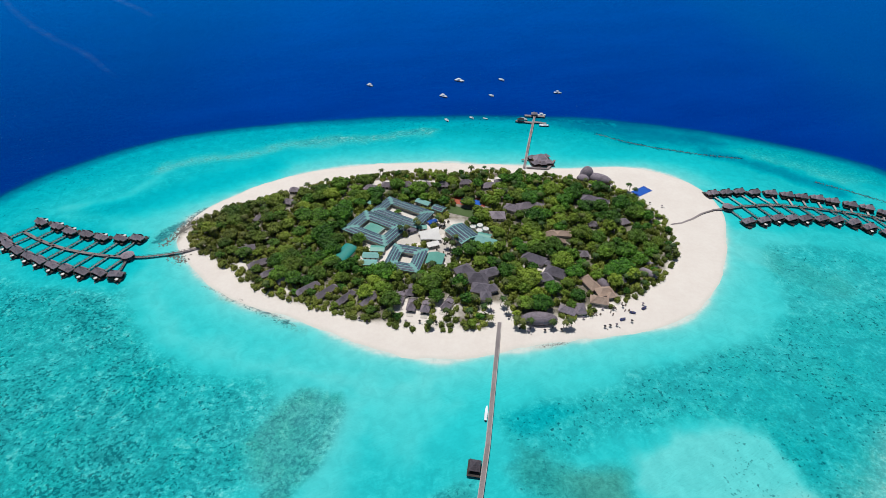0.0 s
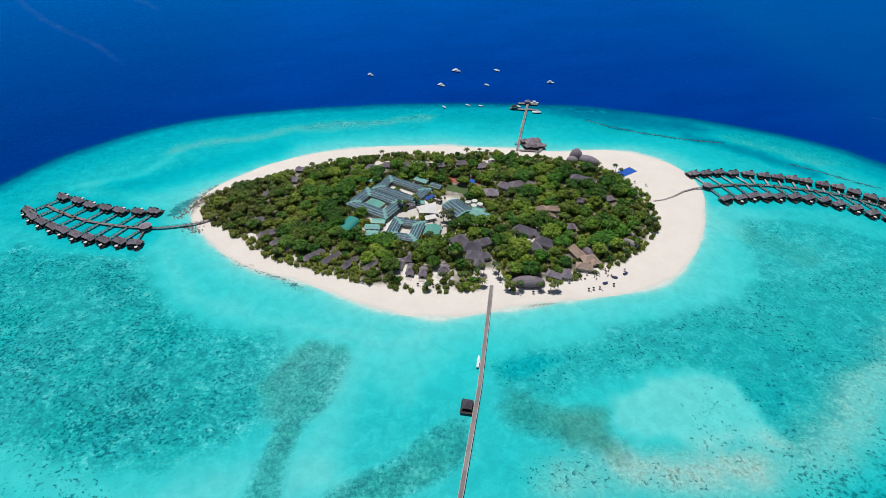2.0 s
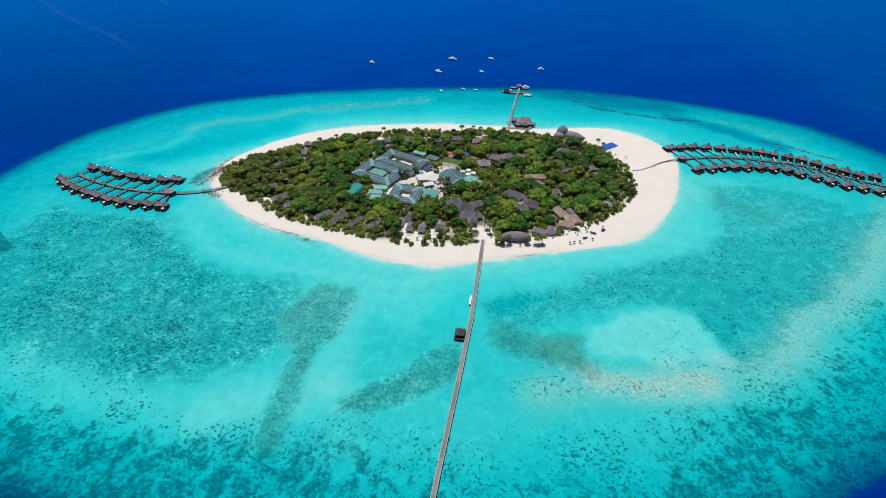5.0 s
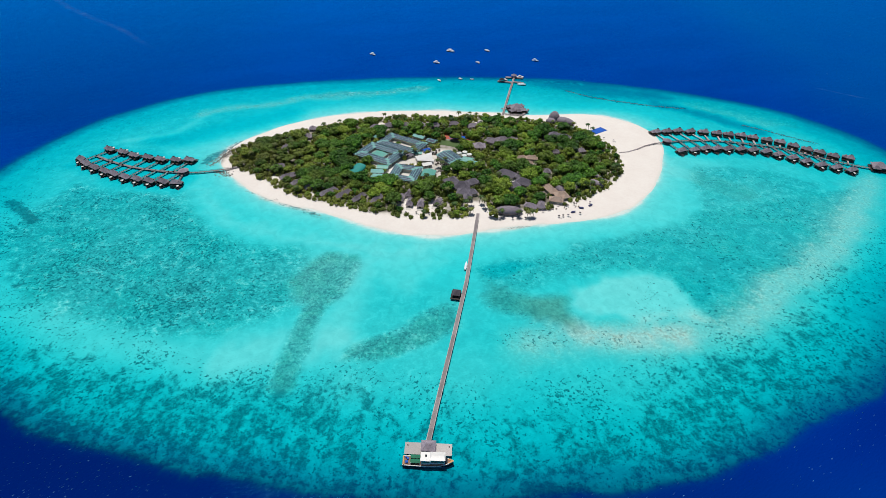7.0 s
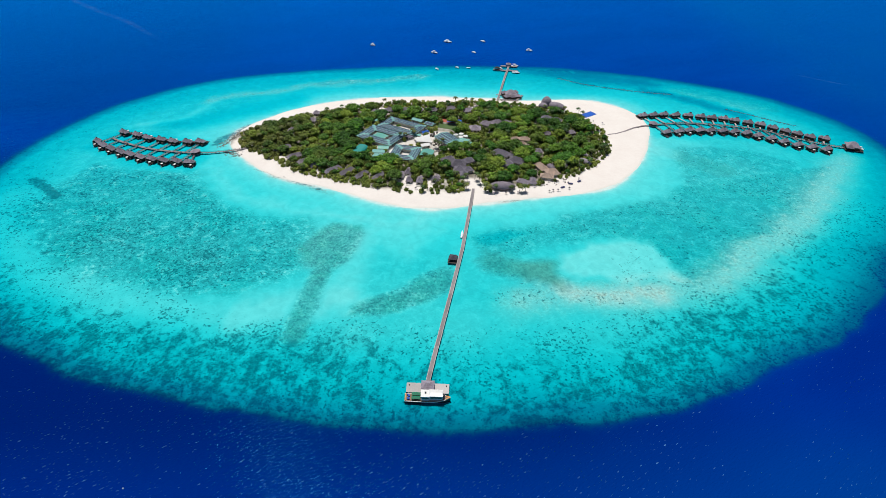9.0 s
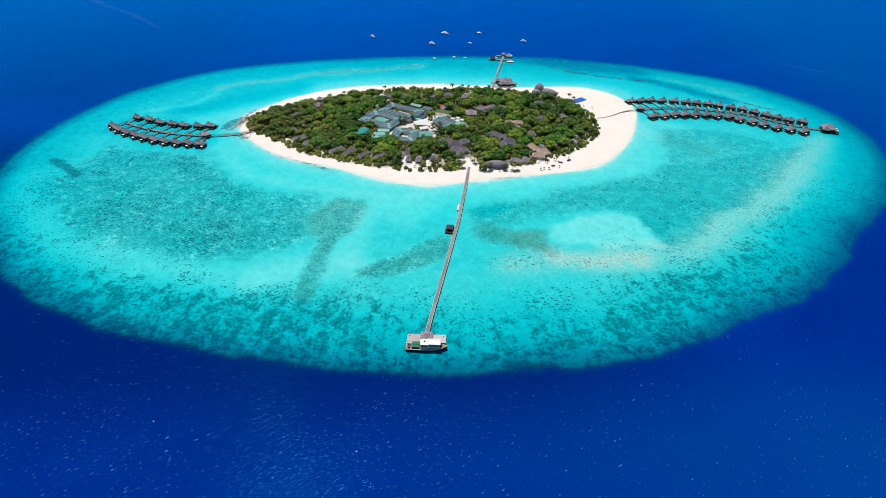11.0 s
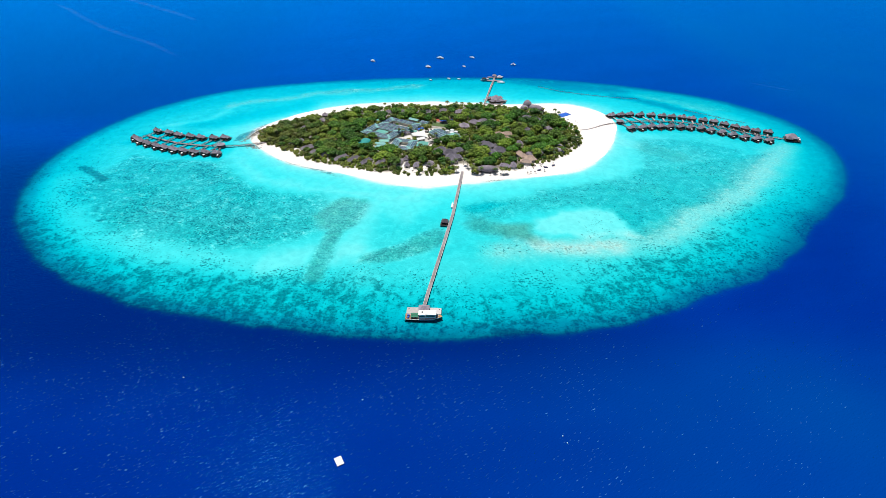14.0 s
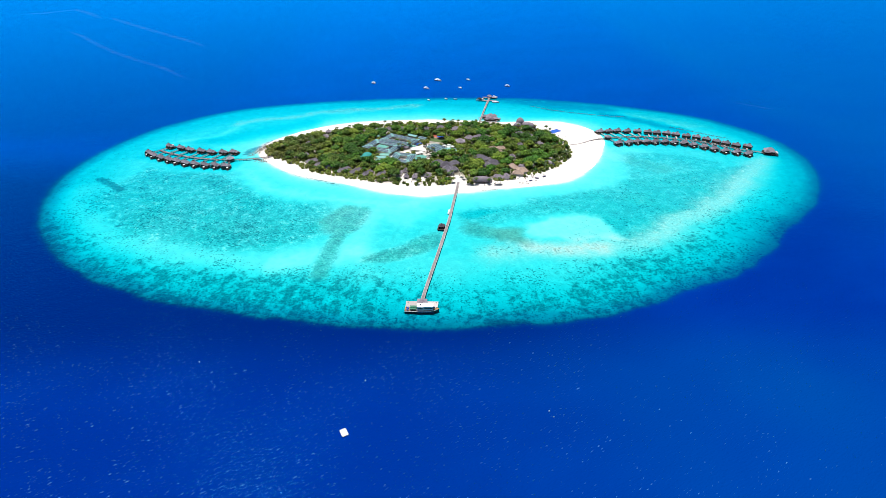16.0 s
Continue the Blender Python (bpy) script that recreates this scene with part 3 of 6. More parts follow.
    # weed on the flats
    west = region(wx, wy, [(-362, 320), (-294, 310), (-254, 308), (-222, 268), (-172, 226), (-112, 220), (-90, 170), (-112, 138), (-153, 122), (-221, 120), (-278, 138), (-334, 178), (-374, 223), (-380, 272)], 38)
    core = oval(wx, wy, -205, 162, 92, 38, -12, 0.6)
    grass = np.maximum(0.70 * west + 0.10 * core, 0.22 * smooth(shore, 45, 80))
    patch = region(tx, ty, [(-106, 200), (-90, 214), (-66, 216), (-59, 200), (-61, 178), (-70, 158), (-81, 147), (-102, 156), (-113, 180)], 16)
    grass = np.maximum(grass, 0.78 * np.maximum(patch, tail))
    tongue = region(tx, ty, [(19, 160), (0, 152), (-28, 127), (-56, 113), (-63, 100), (-36, 99), (-8, 112), (24, 132)], 13)
    grass = np.maximum(grass, 0.86 * tongue)
    teal = region(wx, wy, [(30, 205), (63, 219), (112, 226), (166, 243), (210, 256), (242, 242), (197, 203), (146, 202), (104, 186), (68, 165), (42, 178)], 22)
    grass = np.maximum(grass, 0.6 * teal)
    brown = region(sx, sy, [(51, 180), (74, 166), (104, 171), (108, 151), (110, 139), (102, 124), (91, 132), (81, 137), (65, 139), (49, 150), (40, 163)], 20)
    olive = brown * (0.6 + 0.4 * smooth(X, 55, 85))
    grass = np.maximum(grass, brown)
    grass = np.maximum(grass, 0.7 * region(wx, wy, [(116, 238), (199, 262), (263, 292), (328, 315), (392, 327), (441, 340), (380, 271), (321, 219), (278, 181), (236, 148), (212, 132), (196, 147), (190, 172), (186, 196), (156, 203), (113, 200)], 24))
    flats = region(wx, wy, [(254, 386), (285, 381), (328, 379), (371, 367), (412, 350), (354, 260), (297, 252), (246, 257), (215, 269), (239, 283), (261, 296), (271, 324), (263, 341), (251, 357)], 20)
    lee = region(wx, wy, [(253, 380), (274, 375), (292, 360), (321, 343), (328, 318), (304, 310), (284, 330), (265, 345), (252, 359)], 12)
    grass = np.maximum(grass, np.maximum(0.55 * flats, 0.72 * lee))
    grass = np.maximum(grass, 0.4 * plateau)
    grass = np.maximum(grass, 0.45 * band(wx, wy, [(-160, 560), (-80, 580), (-20, 594)], 8, 0.6))
    grass = np.maximum(grass, 0.5 * band(wx, wy, [(60, 640), (150, 634), (200, 628)], 9, 0.6))
    olive = np.maximum(olive, 0.6 * np.maximum(patch, tail))
    olive = np.maximum(olive, 0.5 * tongue)
    olive = np.maximum(olive, 0.3 * lee)
    depth = depth * (1 - 0.5 * olive)
    grass *= (1 - shoal) * (1 - 0.75 * clean * (1 - olive)) * smooth(shore, 18, 45)
    grass = np.maximum(grass, 0.3 * north * smooth(edge, 5, 25) * (1 - smooth(edge, 60, 120)) * smooth(rough_field(wx, wy * 1.6, 70, 131), -0.5, 0.4))
    grass = grass * (1 - 0.8 * crestline)
    # coral on the outer slope
    coral = smooth(edge, -16, -2) * (1 - smooth(edge, 45, 105)) * (0.2 + 0.75 * front)
    coral *= (0.88 + 0.35 * rough_field(X, Y, 70, 181, 3)) * (1 - 0.35 * smooth(X, 150, 350))
    coral = np.clip(coral, 0, 1)
    coral = np.maximum(coral, 0.30 * west)
    coral = np.maximum(coral, 0.22 * oval(wx, wy, 260, 190, 150, 55, 30, 0.5))
    coral = np.maximum(coral, band(tx, ty, [(-404, 283), (-384, 270), (-368, 256)], 6.5, 0.75) * 1.6)
    coral = np.maximum(coral, 0.3 * oval(wx, wy, 100, 122, 62, 16, 0, 0.5))
    coral *= smooth(shore, 30, 60)
    coral *= 1 - 0.6 * clean
    for line, wide in (([(178, 597), (205, 578), (233, 565), (285, 548), (326, 540)], 2.6), ([(382, 492), (407, 475), (433, 454), (450, 444)], 2.2), ([(-170, 307), (-140, 289), (-110, 274)], 2.6), ([(-250, 372), (-246, 388), (-236, 404), (-226, 418)], 6.0)):
        coral = np.maximum(coral, 1.25 * band(wx * 0.3 + X * 0.7, wy * 0.3 + Y * 0.7, line, wide, 0.7))
    streak = band(wx, wy, [(-300, 494), (-269, 514), (-231, 528), (-187, 551), (-151, 562), (-100, 575), (-20, 592)], 11, 0.9)
    depth = depth * (1 - 0.55 * streak)
    rubble = 0.6 * bar
    rubble = np.maximum(rubble, 1.0 * core_bar)
    rubble = np.maximum(rubble, 0.6 * band(wx, wy, [(-246, 366), (-242, 385), (-230, 408)], 11, 0.7))
    rubble = np.maximum(rubble, 0.85 * streak)
    rubble = np.maximum(rubble, 0.6 * band(wx, wy, [(-20, 590), (60, 595), (136, 609), (168, 598), (203, 568)], 11, 0.9))
    rubble = np.maximum(rubble, 0.5 * plateau)
    rubble = np.maximum(rubble, 0.6 * np.maximum(oval(wx, wy, -353, 457, 9, 5, 20, 0.5), band(wx, wy, [(-220, 529), (-188, 535)], 4, 0.8)))
    for line in ([(-172, 306), (-140, 288), (-108, 273)], [(62, 253), (76, 255), (92, 258)]):
        rubble = np.maximum(rubble, 0.8 * band(wx, wy, line, 3.5, 0.6))
    rubble = rubble * (1 - olive)
    # sheen on the sea east and south of the reef, painted as paler blue
    sheen = np.maximum(smooth(X, 440, 640), smooth(-Y, -40, 70) * smooth(X, -60, 300)) * (0.85 + 0.25 * rough_field(X, Y, 120, 171, 3))
    ny, nx = X.shape
    idx = np.arange(nx * ny).reshape(ny, nx)
    faces = np.stack([idx[:-1, :-1], idx[:-1, 1:], idx[1:, 1:], idx[1:, :-1]], -1).reshape(-1, 4)
    me = bpy.data.meshes.new("sea")
    me.from_pydata(np.stack([X, Y, np.zeros_like(X)], -1).reshape(-1, 3).tolist(), [], faces.tolist())
    # chop thickens the painted sun glints towards the south-west
    for name, field in (("depth", depth), ("grass", grass), ("coral", coral), ("rubble", rubble), ("olive", olive), ("calm", smooth(X, -20, 40)), ("sheen", sheen), ("deep_dim", deep_dim), ("chop", smooth(-Y, -60, 60) * smooth(-X, -260, 80)), ("along", ang * 300.0), ("across", r)):
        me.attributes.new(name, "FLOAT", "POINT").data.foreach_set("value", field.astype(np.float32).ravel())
    me.materials.append(M["sea"])
    me.polygons.foreach_set("use_smooth", [True] * len(me.polygons))
    tagged(new("water", me), "clear tropical sea, turquoise over the reef flat, deep blue beyond", "sea", kind="structure")


build_sea()


def drift_line(points, width, label):
    """A long slick of drift foam: a strip whose strength fades to its rims and ends."""
    v, f, w = [], [], []
    n = len(points)
    for i, (x, y) in enumerate(points):
        a, b = Vector(points[max(0, i - 1)]), Vector(points[min(n - 1, i + 1)])
        d = (b - a).normalized()
        for k in (-1, 0, 1):
            v.append((x - d.y * width * k, y + d.x * width * k, 0.05))
            w.append((1.0 if k == 0 else 0.0) * (0.0 if i in (0, n - 1) else 1.0))
    for i in range(n - 1):
        for k in (0, 1):
            f.append((3 * i + k, 3 * i + 3 + k, 3 * i + 4 + k, 3 * i + 1 + k))
    me = bpy.data.meshes.new("foam_streak")
    me.from_pydata(v, [], f)
    me.attributes.new("strength", "FLOAT", "POINT").data.foreach_set("value", w)
    me.materials.append(M["foam"])
    tagged(new("foam_streak", me), label, "foam", kind="stuff")


drift_line([(-1010, 1270), (-929, 1189), (-835, 1085), (-740, 990), (-660, 922), (-578, 858), (-475, 746)], 9, "faint pale drift line on the open sea")
drift_line([(-1330, 1540), (-1258, 1556), (-1200, 1640), (-1110, 1560), (-1020, 1450)], 16, "curling pale drift foam far out at sea")
drift_line([(-1010, 1500), (-950, 1430), (-800, 1290), (-629, 1139), (-560, 1060)], 12, "pale drift line far out at sea")
drift_line([(545, 628), (560, 617), (576, 604), (592, 592), (604, 584)], 3, "short white wake beyond the eastern reef")


# ---- island ground ----
CLEARINGS = []  # x, y, half length, half width, turn: no trees stand here


def clear(x, y, a, b, turn=0.0):
    CLEARINGS.append((x, y, a, b, math.cos(radians(turn)), math.sin(radians(turn))))


def is_clear(x, y, margin=0.0):
    for cx, cy, a, b, c, s in CLEARINGS:
        u, w = (x - cx) * c + (y - cy) * s, -(x - cx) * s + (y - cy) * c
        if abs(u) < a + margin and abs(w) < b + margin:
            return True
    return False


def build_ground():
    na, nr = 220, 70
    t = np.linspace(0, 1, nr) ** 0.75
    ang = np.linspace(0, 2 * np.pi, na, endpoint=False)
    A, T = np.meshgrid(ang, t)
    R = (ring(SHORE, A) + 8) * T
    X, Y = CX + R * np.cos(A), CY + R * np.sin(A)
    Z = ground_height(X, Y) + 0.12 * rough_field(X, Y, 14, 71) * smooth(T, 1.0, 0.9)
    woods = ring(WOODS, A) - R + 5 * rough_field(X, Y, 18, 81)
    litter = smooth(woods, -1, 7) * 0.9
    for cx, cy, rx, ry, turn in ((-22, 382, 46, 26, 10), (-8, 345, 20, 18, 0), (40, 283, 14, 16, 10), (-64, 352, 18, 18, 0), (-15, 289, 26, 13, 0), (-62, 470, 17, 7, 0), (-25, 473, 20, 6, 0), (3, 474, 12, 6, 0), (46, 480, 14, 7, 15), (150, 436, 14, 5, -20), (78, 338, 20, 5, -15), (-165, 338, 6, 12, -55), (-120, 312, 5, 10, -50), (122, 297, 18, 5, 15)):
        litter = litter * (1 - oval(X + 3 * rough_field(X, Y, 9, 91), Y, cx, cy, rx, ry, turn, 0.25))
    litter = np.maximum(litter, 0.75 * band(X, Y, [(-238, 366), (-234, 384), (-222, 406)], 6, 0.7))
    faces = []
    for j in range(nr - 1):
        for i in range(na):
            k = (i + 1) % na
            faces.append((j * na + i, j * na + na + i, j * na + na + k, j * na + k))
    me = bpy.data.meshes.new("ground")
    me.from_pydata(np.stack([X, Y, Z], -1).reshape(-1, 3).tolist(), [], faces)
    me.attributes.new("litter", "FLOAT", "POINT").data.foreach_set("value", litter.astype(np.float32).ravel())
    me.materials.append(M["sand"])
    me.polygons.foreach_set("use_smooth", [True] * len(me.polygons))
    tagged(new("ground", me), "white coral sand island with leaf litter under trees", "island", kind="structure")


build_ground()


# ---- walkways over the water ----
def walkway(name, label, points, width, height, deck, group="", rails=False, gap=4.0, edges=False):
    """A plank deck on paired posts along a line of points."""
    root = thing(name, label, "walkway", group)
    posts, rail, bay_count = [], Shape(), 0
    for a, b in zip(points, points[1:]):
        a3, b3 = Vector((a[0], a[1], height)), Vector((b[0], b[1], height))
        d = b3 - a3
        u = d.normalized()
        side = Vector((-u.y, u.x, 0)) * (width / 2 - 0.12)
        bays = max(1, round(d.length / 11.0))
        for i in range(bays):
            p, q = a3 + d * (i / bays), a3 + d * ((i + 1) / bays)
            lift = -0.006 * (bay_count % 2)
            bay_count += 1
            board = part("deck", Shape().beam(p - u * (0.3 if i == 0 else 0), q + u * (0.3 if i == bays - 1 else 0), width, 0.25, lift), deck, root)
            if edges:
                for k in (-1, 1):
                    part("kerb", Shape().beam(p + side * k, q + side * k, 0.36, 0.3, 0.16 + lift), M["deck_pale"], board, "pale edge board")
        n = max(1, int(d.length / gap))
        for i in range(n):
            q = a3 + d * ((i + 0.5) / n)
            bed = min(0.0, floor_at(q.x, q.y)) - 2.0
            for k in (-1, 1):
                posts.append((q + side * k, bed))
        if rails:
            for k in (-1, 1):
                rail.beam(a3 + side * k, b3 + side * k, 0.14, 0.12, 1.05)
                m = max(1, int(d.length / 2.0))
                for i in range(m + 1):
                    q = a3 + d * (i / m) + side * k
                    rail.box(q.x, q.y, height, 0.14, 0.14, 1.0)
    if rails:
        part("railing", rail, M["post"], root, "dark timber railing")
    base = Shape().box(0, 0, 0, 0.28, 0.28, 1.0).mesh("post", M["post"])
    for q, bed in posts:
        p = part("post", base, None, root)
        p.matrix_basis = Matrix.LocRotScale((q.x, q.y, bed), None, (1, 1, height - 0.25 - bed))
    return root


WEST = [(-371, 379), (-355, 370), (-338, 362), (-319, 355), (-302, 351), (-285, 348), (-263, 346)]
EAST = [(269, 436), (285, 440), (307, 443), (328, 443), (347, 440), (366, 436), (385, 432), (403, 425), (417, 415), (431, 405), (446, 395), (461, 387), (476, 381)]
walkway("walkway", "grey timber walkway on posts between the west water villas", WEST, 2.6, 1.7, M["deck"])
walkway("walkway", "grey timber footbridge from the shore to the west villas", [(-263, 346), (-249, 347), (-232, 351), (-218, 356), (-208, 361)], 2.2, 1.7, M["deck"], rails=True)
walkway("walkway", "grey timber walkway on posts between the east water villas", EAST, 2.6, 1.7, M["deck"], rails=True)
walkway("walkway", "pale boardwalk curving over the beach to the east villas", [(206, 407), (217, 410), (229, 417), (241, 426), (255, 433), (269, 436)], 1.8, 1.75, M["deck"])


def hub(x, y):
    root = thing("arrival_pavilion", "round thatched pavilion at the head of the villa walkway", "pavilion", at=pose(x, y, 0))
    part("deck", Shape().tube(0, 0, 1.45, 5.2, 5.2, 0.3, 12), M["deck"], root)
    part("roof", Shape().tube(0, 0, 4.2, 5.4, 0.4, 2.3, 10), M["thatch"], root, "conical grey thatch roof")
    for i in range(6):
        a = math.pi * i / 3
        part("post", Shape().box(4.2 * math.cos(a), 4.2 * math.sin(a), -2, 0.3, 0.3, 6.3), M["post"], root)


hub(-263, 346)
hub(269, 436)


# ---- water villas ----
def villa_model():
    """One villa; its own +y looks to open water, the walkway comes in from -y."""
    root = thing("water_villa", "grey thatched water villa on stilts over the lagoon", "villa", "overwater villas", pose(0, 0, -500))
    part("deck", Shape().box(0.4, 0.3, 1.45, 13.2, 10.6, 0.3), M["deck_dark"], root, "dark timber deck")
    part("sun_deck", Shape().box(3.4, 6.6, 1.05, 5.0, 3.4, 0.25), M["deck_dark"], root, "lower bathing deck")
    wall = part("wall", Shape().box(-1.6, -0.3, 1.75, 8.4, 7.2, 2.8), M["timber"], root, "brown timber walls")
    # dark glass puts the shade of the front wall into the colour
    part("window", Shape().box(-1.6, 3.33, 2.0, 6.4, 0.12, 2.2), M["window"], wall, "glazed front towards the lagoon, darkened for the shaded wall")
    roof = part("roof", Shape().hip(-1.8, -0.3, 4.3, 9.6, 8.4, 3.5, 2.6), M["thatch"], root)
    part("side_wall", Shape().box(3.8, 0.6, 1.75, 4.6, 5.4, 2.2), M["timber"], root)
    part("side_roof", Shape().hip(4.0, 0.6, 3.9, 6.4, 6.8, 2.6, 1.2), M["thatch"], root, "lower thatched veranda roof")
    part("ridge_cap", Shape().hip(-1.8, -0.3, 7.68, 3.2, 0.9, 0.35, 2.4), M["thatch_dark"], roof, "darker ridge cap")
    for x in (-5.2, 0, 5.2):
        for y in (-5.2, 0.6, 6.2):
            part("stilt", Shape().box(x, y, -2.2, 0.35, 0.35, 3.7), M["post"], root)
    ring_points = []
    for i in range(12):
        a = math.pi * (0.08 + 0.84 * i / 11)
        for grow, z in ((0, 0.6), (0.22, 0.6), (0.22, 3.6), (0, 3.6)):
            ring_points.append((-1.4 + (6.5 + grow) * math.cos(a), 0.4 + (5.8 + grow) * math.sin(a), z))
    sides = [(4 * i + k, 4 * i + (k + 1) % 4, 4 * i + 4 + (k + 1) % 4, 4 * i + 4 + k) for i in range(11) for k in range(4)]
    screen = Shape().solid(ring_points, sides + [(3, 2, 1, 0), (44, 45, 46, 47)])
    part("screen_wall", screen, M["deck_dark"], root, "dark curved timber privacy screen")
    part("plunge_pool", Shape().box(-3.2, 4.7, 1.7, 3.2, 1.7, 0.12), M["pool"], root, "small pale turquoise plunge pool")
    part("ladder", Shape().beam((4.4, 9.2, 1.1), (4.4, 11.0, -0.6), 1.0, 0.15), M["deck"], root, "steps into the water")
    return root


VILLA = villa_model()


def umbrella_model():
    root = thing("sun_umbrella", "white sun umbrella open on a villa deck", "umbrella", "villa umbrellas", pose(0, 0, -500))
    part("pole", Shape().tube(0, 0, 0, 0.05, 0.05, 2.4, 6), M["white"], root)
    part("canopy", Shape().tube(0, 0, 2.0, 1.5, 0.08, 0.6, 8), M["white"], root, "white canvas canopy")
    return root


UMBRELLA = umbrella_model()


def nearest_on(line, p, dx=None):
    best = None
    for a, b in zip(line, line[1:]):
        for i in range(21):
            q = (a[0] + (b[0] - a[0]) * i / 20, a[1] + (b[1] - a[1]) * i / 20)
            d = math.hypot(q[0] - p[0], q[1] - p[1]) if dx is None else abs(q[0] - p[0] - dx)
            if best is None or d < best[0]:
                best = (d, q)
    return best[1]


def villa_row(centres, line, dx, shade, deck, label, size=1.0, mirror=False, spot=(3.4, 6.8, 1.3)):
    for i, (x, y) in enumerate(centres):
        q = nearest_on(line, (x, y), dx(i))
        out = math.degrees(math.atan2(y - q[1], x - q[0])) - 90
        v = copy_thing(VILLA, pose(x, y, 0, 0, 0, out))
        v.scale = (-size if mirror else size, size, 1)
        d = Vector((x - q[0], y - q[1]))
        far = d * max(0.1, 1 - 5.0 * size / d.length)
        walkway("villa_walkway", label, [q, (q[0] + far.x, q[1] + far.y)], 1.8, 1.7, deck, "villa walkways", rails=deck is not M["deck_pale"], gap=3.5)
        if i in shade:
            o = v.matrix_basis @ Vector(spot)
            copy_thing(UMBRELLA, pose(*o))


villa_row([(-362, 391), (-344, 385), (-329, 378), (-312, 374), (-297, 370), (-280, 369), (-266, 370)], WEST, lambda i: -9, (0, 1, 2, 4, 5), M["deck"], "dark railed walkway to a west villa", 0.86, False, (-0.6, 5.3, 1.75))
villa_row([(-380, 367), (-370, 358), (-357, 350), (-343, 343), (-331, 338), (-317, 332), (-303, 328), (-289, 325), (-275, 324), (-261, 322)], WEST, lambda i: 10 if i else 6, range(10), M["deck"], "dark railed walkway to a west villa", 0.86, True)
villa_row([(263, 460), (277, 462), (291, 464), (306, 463), (322, 462), (337, 459), (350, 456), (364, 454), (376, 449), (390, 443), (403, 438), (414, 429), (425, 420), (436, 413), (447, 405), (462, 401)], EAST, lambda i: 9 if i < 4 else None, (), M["deck_pale"], "sun-bleached plank walkway to an east villa", 0.86, True)
villa_row([(278, 412), (293, 414), (307, 418), (320, 418), (333, 418), (348, 418), (361, 416), (375, 413), (385, 406), (398, 399), (409, 391), (421, 383), (435, 378), (449, 373)], EAST, lambda i: -9, (1, 2, 4, 6, 8, 9, 10, 11, 12, 13), M["deck"], "grey railed walkway to an east villa", 0.86)


def end_pavilion():
    root = thing("end_villa", "large thatched villa at the tip of the east walkway", "villa", at=pose(483, 381, 0, 0, 0, -18))
    part("deck", Shape().box(1.5, 0, 1.45, 19, 16, 0.3), M["deck_dark"], root, "dark timber deck")
    part("wall", Shape().box(0, 0, 1.75, 11, 10, 3.2), M["timber"], root)
    part("roof", Shape().hip(0, 0, 4.9, 14.5, 13.5, 4.6, 3), M["thatch"], root)
    part("side_roof", Shape().hip(-3.5, -5, 4.2, 8, 7, 2.6, 2), M["thatch"], root)
    part("side_roof", Shape().hip(4, 5, 4.2, 8, 7, 2.6, 2), M["thatch"], root)
    for x in (-7, -2, 4, 10):
        for y in (-7, 0, 7):
            part("stilt", Shape().box(x, y, -2.2, 0.4, 0.4, 3.7), M["post"], root)
    for dx, dy in ((9.5, 2), (9.5, -4)):
        copy_thing(UMBRELLA, pose(483, 381, 0, 0, 0, -18) @ pose(dx, dy, 1.75))


end_pavilion()


# ---- south jetty ----
walkway("jetty", "long grey timber jetty from the beach to the reef edge", [(40, 278), (26.5, 180), (16, 122), (4, 58), (0, 35)], 2.9, 2.0, M["deck"], gap=6.0, edges=True)


def jetty_head():
    root = thing("landing_stage", "pale concrete landing at the jetty's end", "landing", at=pose(0.5, 32, 0, 0, 0, -2))
    for x in (-8.6, 8.6):
        part("platform", Shape().box(x, 0.6, 1.3, 10.2, 7.6, 0.6), M["deck_pale"], root)
    part("platform", Shape().box(0, 0.6, 1.2, 7.0, 7.2, 0.6), M["deck"], root, "grey deck under the shelter")
    part("roof", Shape().hip(0, 1.0, 4.4, 8.6, 7.2, 2.4, 2.4), M["thatch"], root, "grey hip roof of the shelter")
    for x in (-3.4, 3.4):
        for y in (-1.8, 3.8):
            part("post", Shape().box(x, y, 1.8, 0.3, 0.3, 2.6), M["post"], root)
    for x in (-13, -8.6, -4, 4, 8.6, 13):
        for y in (-2.6, 3.8):
            part("pile", Shape().tube(x, y, -6, 0.35, 0.35, 7.3, 8), M["post"], root)
    for x in (-12, 12):
        part("bollard", Shape().tube(x, 2.4, 1.9, 0.3, 0.3, 0.7, 8), M["post"], root)


jetty_head()


def jetty_hut():
    root = thing("jetty_pavilion", "dark thatched pavilion beside the jetty", "pavilion", at=pose(18.0, 164.5, 0, 0, 0, -8))
    part("deck", Shape().box(0, 0, 1.5, 7.6, 10.0, 0.3), M["deck_dark"], root, "nearly black deck")
    part("roof", Shape().hip(0.3, 0.5, 4.0, 6.2, 7.2, 2.4, 0.8), M["shingle_dark"], root)
    for x in (-2.8, 3.2):
        for y in (-3.4, 4.2):
            part("post", Shape().box(x, y, -2, 0.25, 0.25, 6.1), M["post"], root)


jetty_hut()


